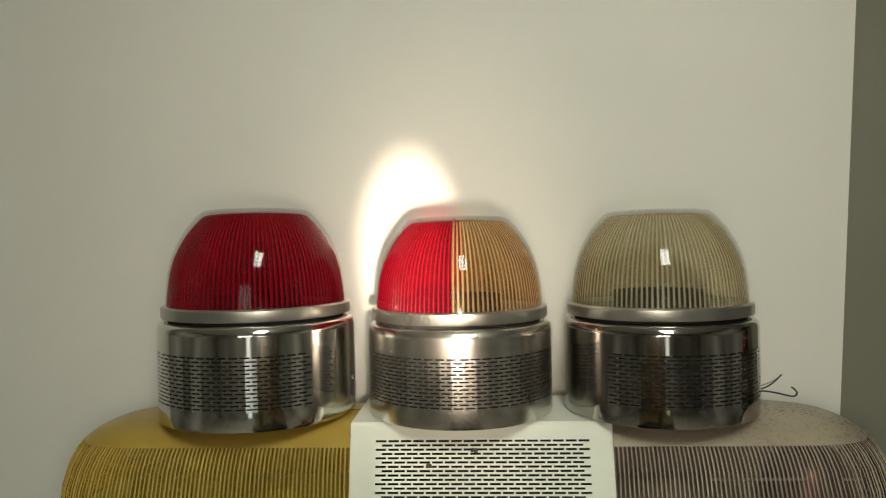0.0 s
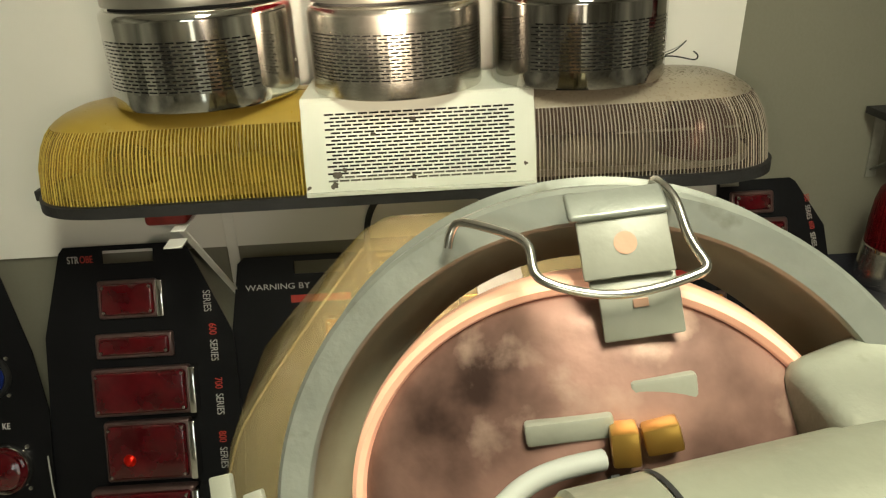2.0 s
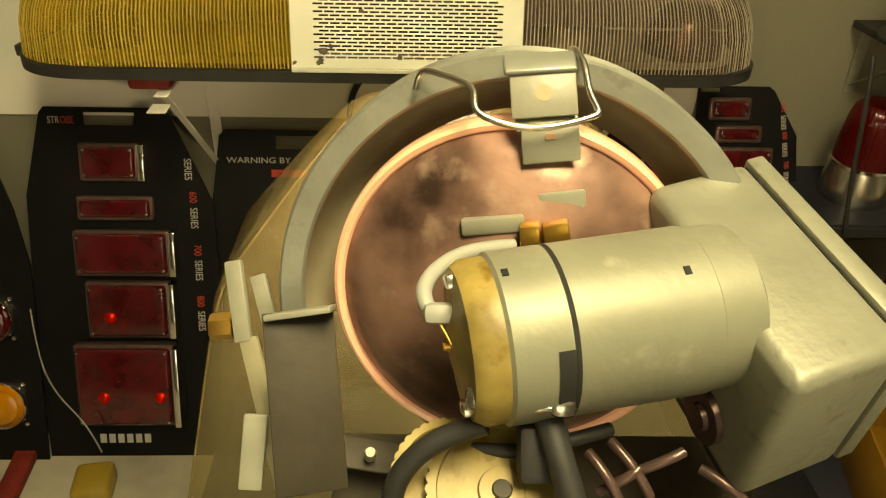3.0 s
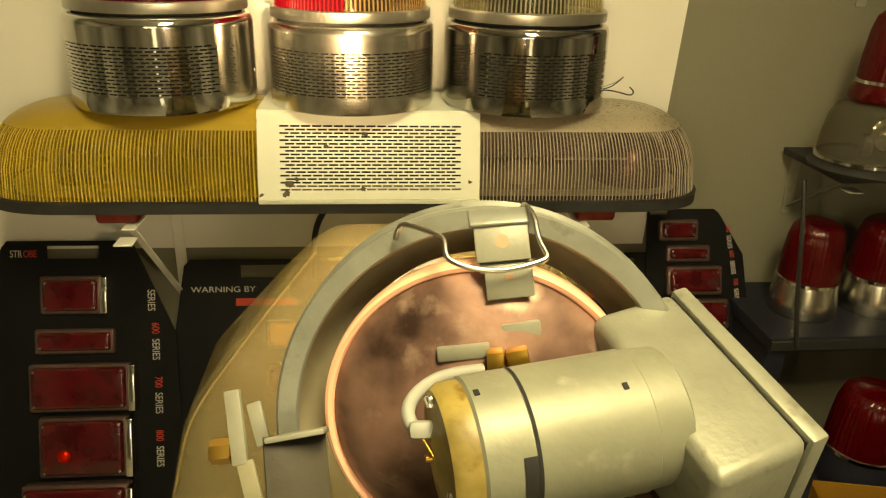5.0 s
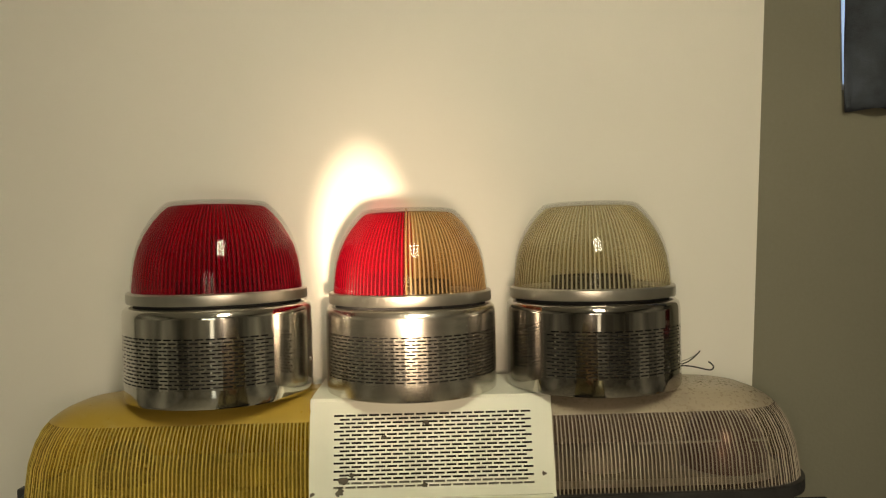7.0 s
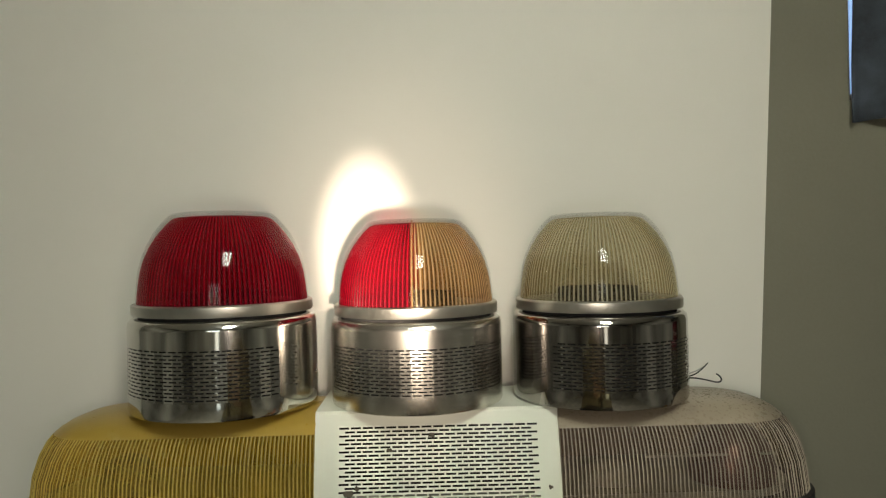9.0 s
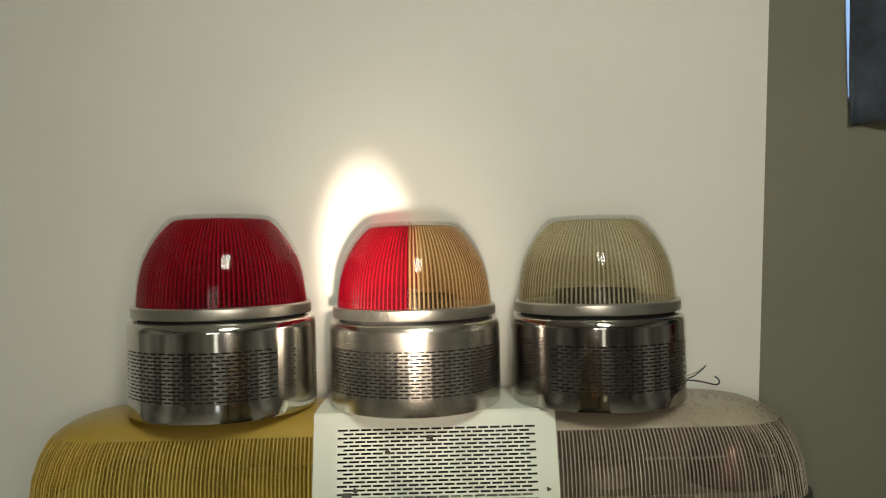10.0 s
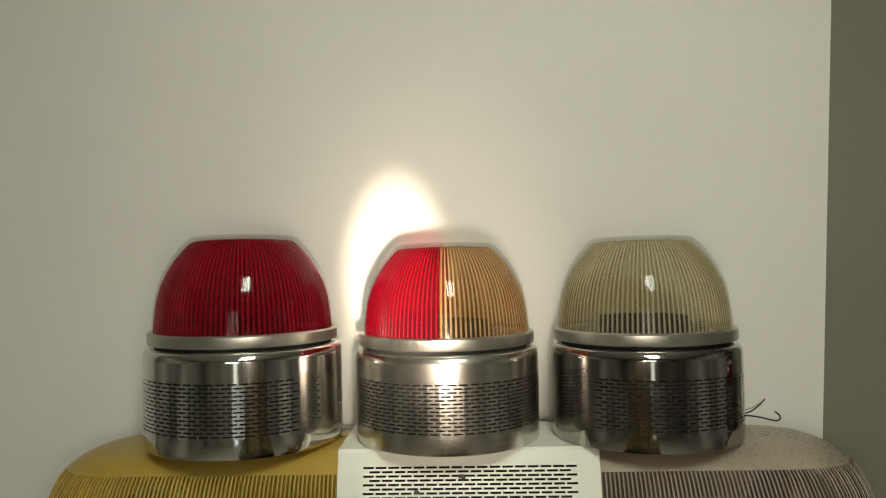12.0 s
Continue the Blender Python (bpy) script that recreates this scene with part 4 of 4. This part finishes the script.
part("motor_can", lathe([(0.0, ml), (RM - 0.004, ml), (RM - 0.001, ml - 0.002), (RM - 0.0005, ml - 0.014), (RM, ml - 0.0145), (RM, 0.018), (RM - 0.0004, 0.0175), (RM - 0.0004, 0.0168), (RM, 0.0165), (RM, 0.001), (RM - 0.001, 0.0), (0.0, 0.0)], 72), M_MOTOR, unit, "zinc plated motor can", m=mm)
part("motor_seam", lathe([(RM + 0.0003, 0.0167), (RM + 0.0003, 0.0178)], 72), M_DARK, unit, m=mm)
cap = part("end_cap", lathe([(RM - 0.001, 0.0), (RM - 0.001, -0.006), (RM - 0.003, -0.009), (0.010, -0.0100), (0.0075, -0.0112), (0.005, -0.0116), (0.0, -0.0116)], 56), M_NYLON, unit, "yellowed nylon motor end cap", m=mm)
part("shaft", lathe([(0.0, -0.0135), (0.0014, -0.0135), (0.0018, -0.011)], 16), M_BRASS, cap, m=mm)
for k in range(2):
    s = 1 if k else -1
    part("solder_tab", box(0.004, 0.007, 0.004, bevel=0.0008), M_STEEL_DULL, cap, m=mm @ pose(s * 0.0175, 0.002, -0.009))
for ang, zz in ((58, 0.05), (-15, 0.012), (40, 0.003)):
    # notches are near-black chips, their shade put into the colour
    part("can_notch", box(0.0024, 0.0008, 0.0018), M_DARK, unit, m=mm @ Matrix.Rotation(radians(ang), 4, "Z") @ pose(RM, 0, zz, 0, 0, 90))
tube([at(765, 555, 0.205), at(745, 530, 0.206), at(752, 495, 0.211), at(790, 460, 0.22), at(840, 440, 0.226), at(910, 436, 0.23)], 0.0024, "pigtail", M_GREY_WIRE, unit, label="thick grey motor lead")
part("lead_tip", box(0.009, 0.006, 0.006, bevel=0.002), M_GREY_WIRE, unit, m=Matrix.Translation(at(778, 555, 0.203)))
tube([at(770, 560, 0.203), at(795, 600, 0.199), at(820, 650, 0.197), at(840, 690, 0.197)], 0.0005, "thin_wire", M_BRASS, unit)
tube([at(840, 700, 0.194), at(880, 716, 0.192), at(930, 728, 0.190), at(985, 722, 0.191)], 0.0011, "bare_wire", M_STEEL_DULL, unit)
for px, py in ((848, 702), (995, 715)):
    part("solder_blob", box(0.0075, 0.007, 0.006, bevel=0.0024), M_STEEL_DULL, unit, m=Matrix.Translation(at(px, py, 0.192)))
part("black_patch", lathe([(RM + 0.0004, 0.012), (RM + 0.0004, 0.0165)], 20, a0=radians(95), a1=radians(140)), M_BLACK, unit, m=mm)

# gear case: a cast box in two halves, a slanting block with its lid on the far side
corner = at(1147, 326, 0.235)
ga = at(1350, 273, 0.247) - corner
gb = at(1413, 690, 0.178) - corner
gc = ga.cross(gb).normalized()
LA, LB, LCc = ga.length, gb.length, 0.056
gear_base = Matrix.Translation(corner) @ Matrix((ga.normalized(), gb.normalized(), gc)).transposed().to_4x4()
part("gear_case", box(LA * 0.84, LB, LCc, (LA * 0.42, LB / 2, LCc / 2), 0.0045, 3), M_CAST, unit, "grey cast gear case", m=gear_base)
part("gear_case_lid", box(LA * 0.16, LB, LCc, (LA * 0.923, LB / 2, LCc / 2), 0.0012, 2), M_CAST, unit, "grey cast lid of the gear case", m=gear_base)
part("case_gasket", box(0.001, LB - 0.004, LCc - 0.004, (LA * 0.8415, LB / 2, LCc / 2)), M_DARK, unit, m=gear_base)
part("side_bracket", box(0.004, 0.05, 0.05, bevel=0.0008), M_DARKSTEEL, unit, "dull mounting bracket", m=gear_base @ pose(LA * 0.6, LB * 0.5, LCc + 0.02))
part("gear_hub", lathe([(0.0, 0.0035), (0.004, 0.0035), (0.0045, 0.002), (0.009, 0.002), (0.0095, 0.0)], 32), M_BEZEL, unit, "copper coloured hub", m=gear_base @ pose(0, LB * 0.72, LCc * 0.78, 0, -90, 0))

# left bracket with its bolt
def strip(p, q, wide, thick, name, material, up, label=""):
    """A flat bar from p to q."""
    d = q - p
    return part(name, box(wide, thick, d.length, bevel=min(wide, thick) * 0.25, segs=2), material, unit, label, m=basis((p + q) / 2, d, up))


strip(at(413, 462, 0.285), at(432, 606, 0.282), 0.0070, 0.0030, "bracket_tab", M_TAB, (1, 0, 0.2), "bright bracket tab")
strip(at(456, 487, 0.287), at(478, 570, 0.285), 0.0064, 0.0026, "bracket_tab", M_TAB, (1, 0, 0.2))
strip(at(474, 562, 0.245), at(590, 546, 0.243), 0.010, 0.0022, "bracket_flange", M_TAB, (0, 0, 1))
part("bracket_plate", box(0.0235, 0.060, 0.0016, bevel=0.0005), M_DARKSTEEL, unit, "dark steel bracket plate", m=basis(at(540, 710, 0.244), (0.25, 0.1, 0.96), (1, 0.1, 0)))
strip(at(440, 600, 0.282), at(510, 885, 0.262), 0.0075, 0.0022, "bracket_leg", M_WELL, (1, 0, 0.3), "steel bracket leg")
# lamp-lit strip, the warm light held in its colour
strip(at(484, 730, 0.272), at(520, 860, 0.265), 0.0060, 0.0020, "bracket_leg", M_WARM_LIT, (1, 0, 0.3))
part("punched_tab", box(0.0085, 0.027, 0.0024, bevel=0.0008), M_TAB, unit, "pale punched tab", m=basis(at(448, 800, 0.262), (0.1, 0, 1), (1, -0.08, 0)))
part("bolt", lathe([(0.0, 0.0085), (0.0046, 0.0085), (0.0054, 0.007), (0.0054, 0.0)], 6), M_BRASS, unit, "brass bolt", m=basis(at(412, 577, 0.284), (-1, -0.05, 0.1), (0, 1, 0)))
for px, py in ((600, 780), (655, 808)):
    part("screw", lathe([(0.0, 0.006), (0.0018, 0.006), (0.0022, 0.004), (0.0022, 0.0)], 14), M_TAB, unit, m=basis(at(px, py, 0.268), (0.1, 0.5, 0.85), (1, 0, 0)))
part("lower_bracket", box(0.03, 0.012, 0.0016, bevel=0.0005), M_DARKSTEEL, unit, m=basis(at(645, 805, 0.272), (0.1, 0.6, 0.8), (1, -0.15, 0)))

# gears, leads and chassis underneath
def gear(px, py, d, r, thick, teeth, normal, label=""):
    prof = [(0.0, thick), (r * 0.3, thick), (r * 0.32, thick * 0.7), (r * 0.85, thick * 0.7), (r * 0.87, thick), (r, thick), (r, 0.0)]
    g = part("gear", lathe(prof, teeth * 4, ribs=teeth, amp=r * 0.02, rib_rows=[0, 0, 0, 0, 0, 1, 1]), M_NYLON, unit, label, m=basis(at(px, py, d), normal, (1, 0, 0)))
    part("gear_screw", lathe([(0.0, thick + 0.001), (r * 0.12, thick + 0.001), (r * 0.14, thick)], 14), M_DARKSTEEL, g, m=basis(at(px, py, d), normal, (1, 0, 0)))


gear(885, 875, 0.212, 0.0215, 0.005, 40, (0.05, 0.55, 0.83), "yellowed nylon gear wheel")
gear(800, 860, 0.219, 0.018, 0.008, 36, (0.05, 0.6, 0.8), "yellowed nylon gear wheel")
tube([at(860, 750, 0.2), at(800, 765, 0.202), at(745, 795, 0.203), at(705, 840, 0.205), at(690, 885, 0.207), at(700, 930, 0.21), at(740, 950, 0.213)], 0.0032, "black_lead", M_BLACK, unit, label="black rubber lead")
tube([at(970, 740, 0.2), at(985, 800, 0.197), at(1010, 860, 0.195), at(1020, 930, 0.196)], 0.0040, "black_lead", M_BLACK, unit)
part("black_sleeve", box(0.014, 0.016, 0.010, bevel=0.002), M_BLACK, unit, m=Matrix.Translation(at(960, 800, 0.205)))
tube([at(830, 790, 0.218), at(880, 802, 0.216), at(930, 798, 0.214), at(1010, 780, 0.216), at(1080, 760, 0.222)], 0.0022, "brown_lead", M_BLACK, unit)
for k, (x0, y0, x1, y1) in enumerate(((1040, 800, 1100, 900), (1080, 780, 1150, 880), (1110, 840, 1210, 800), (1240, 830, 1320, 890), (1060, 870, 1130, 830))):
    tube([at(x0, y0, 0.222), at((x0 + x1) / 2 + 14, (y0 + y1) / 2, 0.216), at(x1, y1, 0.218)], 0.0016, "copper_lead", M_BEZEL, unit)
part("chassis_plate", box(0.155, 0.11, 0.003, bevel=0.0006), M_DARKSTEEL, unit, "dull steel chassis plate", m=basis(at(960, 1030, 0.262), (0.02, 0.62, 0.78), (1, 0, 0)))
foot_top = UNIT @ at(960, 1045, 0.273)
post = finish(box(0.055, 0.04, foot_top.z - FLOOR - 0.012, bevel=0.004), "lamp_post_block", M_NAVY)
post.location = (foot_top.x, foot_top.y + 0.005, FLOOR + (foot_top.z - FLOOR - 0.012) / 2)
tagged(post, "dark painted post carrying the spotlight mechanism", "post")

# ---- shelves and beacons on the right ----
def small_beacon(name, x, y, z, r, hd, lens, label, base=M_STEEL_DULL, hb=0.07, cap=True, group="small beacons"):
    ob = empty(name, pose(x, y, z), label, "beacon", group)
    part("base", lathe([(0.0, 0.0), (r * 1.08, 0.0), (r * 1.12, 0.006), (r * 1.08, hb * 0.55), (r * 1.0, hb * 0.9), (r * 0.97, hb), (0.0, hb)], 56), base, ob, "dull silver base")
    part("rim", lathe([(r * 0.98, hb), (r * 1.03, hb + 0.002), (r * 1.03, hb + 0.008), (r * 0.96, hb + 0.01)], 56), M_CHROME, ob)
    prof = [(r * 0.98, 0.0), (r * 0.95, hd * 0.35), (r * 0.88, hd * 0.7), (r * 0.78, hd * 0.9), (r * 0.62, hd * 0.98), (0.0, hd)]
    inner = [(0.0, hd - 0.004), (r * 0.6, hd * 0.95), (r * 0.75, hd * 0.87), (r * 0.85, hd * 0.68), (r * 0.92, hd * 0.35), (r * 0.945, 0.0)]
    part("dome", lathe(prof + inner, 240, ribs=40, amp=0.0005, rib_rows=[1, 1, 1, 1, 0, 0] + [0] * 6), lens, ob, m=pose(0, 0, hb + 0.009))
    part("reflector", lathe([(0.008, 0.0), (0.02, 0.008), (0.032, 0.025), (0.03, 0.027), (0.012, 0.008), (0.0, 0.004)], 32), M_CHROME, ob, m=pose(0, -0.005, hb + hd * 0.5, 80, 0, 10))
    part("bulb_post", box(0.02, 0.02, hd * 0.4, (0, 0.012, hb + hd * 0.25), 0.003), M_BLACK, ob)
    return ob


SH = 0.865
table = empty("side_table", pose(1.2625, 0.0375, FLOOR), "dark navy board table carrying small beacons", "table")
part("table_board", box(0.975, 0.255, 0.03, (0, 0, SH - FLOOR - 0.015), 0.003), M_NAVY, table, smooth=False)
for x in (-0.4625, 0.4375):
    part("end_panel", box(0.04, 0.24, SH - FLOOR - 0.031, (x, 0.0025, (SH - FLOOR - 0.031) / 2), 0.002), M_NAVY, table, smooth=False)
part("front_edging", box(0.975, 0.006, 0.022, (0, -0.1305, SH - FLOOR - 0.015), 0.002), M_BLACK, table, "black front edging", smooth=False)
small_beacon("red_beacon_small", 0.900, 0.03, SH, 0.060, 0.118, M_RED_DARK, "red beacon on a dull silver base on the shelf")
small_beacon("red_beacon_small", 1.06, 0.04, SH, 0.062, 0.118, M_RED_DARK, "red beacon on a dull silver base on the shelf")
small_beacon("red_beacon_small", 1.235, 0.03, SH, 0.062, 0.118, M_RED_DARK, "red beacon on a dull silver base on the shelf")
small_beacon("red_beacon_small", 1.41, 0.03, SH, 0.062, 0.118, M_RED_DARK, "red beacon on a dull silver base on the shelf")

lo = 0.62
slab("lower_shelf", 0.78, 1.75, -0.36, -0.095, lo - 0.03, lo, M_NAVY, "dark lower board shelf crowded with beacons", "shelf", kind="", bevel=0.003)
slab("shelf_support", 0.82, 1.73, -0.34, -0.31, FLOOR, lo - 0.031, M_NAVY, "dark shelf front panel", "panel", kind="")
small_beacon("red_beacon_small", 0.935, -0.2, lo, 0.07, 0.12, M_RED_DARK, "dark red beacon on the lower shelf", M_NAVY)
small_beacon("amber_beacon_small", 1.10, -0.2, lo, 0.062, 0.11, M_AMBERLIGHT, "amber beacon on a black base", M_BLACK)
small_beacon("clear_beacon_small", 1.26, -0.2, lo, 0.062, 0.11, M_CLEAR, "clear beacon on a black base", M_BLACK)
small_beacon("amber_beacon_small", 1.42, -0.22, lo, 0.062, 0.11, M_AMBER_PALE, "amber beacon on a black base", M_BLACK)

# bracketed shelves above
for z, x0 in ((1.165, 0.868), (1.595, 0.93)):
    slab("wall_shelf", x0, 1.6, -0.05, 0.16, z, z + 0.014, M_BLACK, "narrow shelf on white brackets", "shelf", kind="", bevel=0.002)
    for x in (x0 + 0.04, 1.5):
        shelf_bracket(x, z - 0.001, "white shelf bracket screwed to the wall", "wall shelf brackets", 0.2, 0.13, 0.172, M_TAB)
clear_b = small_beacon("clear_dome_beacon", 0.942, 0.0, 1.180, 0.092, 0.10, M_SMOKE, "clear dome beacon with a chrome lamp on a black base", M_BLACK, 0.018)
small_beacon("red_beacon_small", 0.955, 0.0, 1.180 + 0.129, 0.062, 0.12, M_RED_DARK, "dark red beacon stacked on a clear dome", M_RED_DARK, 0.03)
horn = empty("black_horn", pose(0.96, 0.02, 1.610), "small black fitting on the upper shelf", "fitting")
part("fitting_body", lathe([(0.0, 0.0), (0.05, 0.0), (0.05, 0.012), (0.03, 0.02), (0.028, 0.07), (0.0, 0.075)], 40), M_BLACK, horn)
cord = tube([(0.79, -0.06, 1.175), (0.788, -0.085, 1.12), (0.796, -0.09, 1.03), (0.808, -0.095, 0.94), (0.825, -0.10, 0.85)], 0.0042, "hanging_cord", M_BLACK)
tagged(cord, "black cord hanging from the shelf", "cord")

# bin with odds and ends, standing on a crate
crate = finish(box(0.42, 0.28, 0.34, bevel=0.006), "crate", M_NAVY)
crate.location = (0.86, -0.50, FLOOR + 0.17)
tagged(crate, "dark painted crate under the plastic bin", "crate")
binz = FLOOR + 0.34
bn = empty("parts_bin", pose(0.86, -0.50, binz, 0, 0, -12), "open amber plastic bin with odds and ends", "bin")
for sx, sy, sz, p in ((0.30, 0.24, 0.004, (0, 0, 0.002)), (0.30, 0.004, 0.12, (0, 0.12, 0.062)), (0.30, 0.004, 0.09, (0, -0.12, 0.047)), (0.004, 0.236, 0.11, (0.148, 0, 0.058)), (0.004, 0.236, 0.11, (-0.148, 0, 0.058))):
    part("bin_wall", box(sx, sy, sz, p, 0.0015), M_BIN, bn)
pp = finish(box(0.12, 0.08, 0.05, bevel=0.01, segs=3), "paper_packet", M_PAPER)
pp.location, pp.rotation_euler = (0.83, -0.52, binz + 0.031), (0, 0, 0.5)
tagged(pp, "crumpled kraft paper packet lying in the bin", "packet")
pp = finish(box(0.09, 0.05, 0.03, bevel=0.008, segs=3), "white_fitting", M_WHITE_METAL)
pp.location, pp.rotation_euler = (0.93, -0.50, binz + 0.021), (0, 0, -0.4)
tagged(pp, "small white plastic fitting in the bin", "fitting")
ow = tube([(0.80, -0.45, lo + 0.02), (0.86, -0.42, lo + 0.13), (0.93, -0.40, lo + 0.24), (1.0, -0.40, lo + 0.20), (1.02, -0.42, lo + 0.05), (1.0, -0.43, lo - 0.1), (0.98, -0.44, FLOOR + 0.01)], 0.011, "orange_hose", M_ORANGE)
tagged(ow, "orange plastic hose looped beside the shelf", "hose")

# ---- curtain over the small window ----
bm = bmesh.new()
cols, rows = 64, 30
grid = []
for j in range(rows + 1):
    v = j / rows
    row = []
    for i in range(cols + 1):
        u = i / cols
        x = 0.783 + 0.668 * u + 0.012 * v + 0.006 * math.sin(7 * v + 3 * u)
        z = 1.755 + 0.705 * v + 0.006 * math.sin(19 * u)
        y = 0.152 + 0.009 * math.sin(46 * u + 1.6 * math.sin(3 * v)) + 0.006 * math.sin(11 * v + 13 * u) + (0.008 * math.sin(60 * u) if v < 0.06 else 0)
        row.append(bm.verts.new((x, y, z)))
    grid.append(row)
for p, q in zip(grid, grid[1:]):
    for i in range(cols):
        bm.faces.new((p[i], p[i + 1], q[i + 1], q[i]))
curtain = finish(bm, "curtain", M_CLOTH)
sol = curtain.modifiers.new("thickness", "SOLIDIFY")
sol.thickness = 0.003
tagged(curtain, "dark denim-like curtain hanging in folds over the window", "curtain")
rod = tube([(0.70, 0.13, 2.47), (0.9, 0.13, 2.47), (1.2, 0.13, 2.47), (1.55, 0.13, 2.47)], 0.008, "curtain_rod", M_BLACK)
tagged(rod, "thin black curtain rod over the window", "rod")
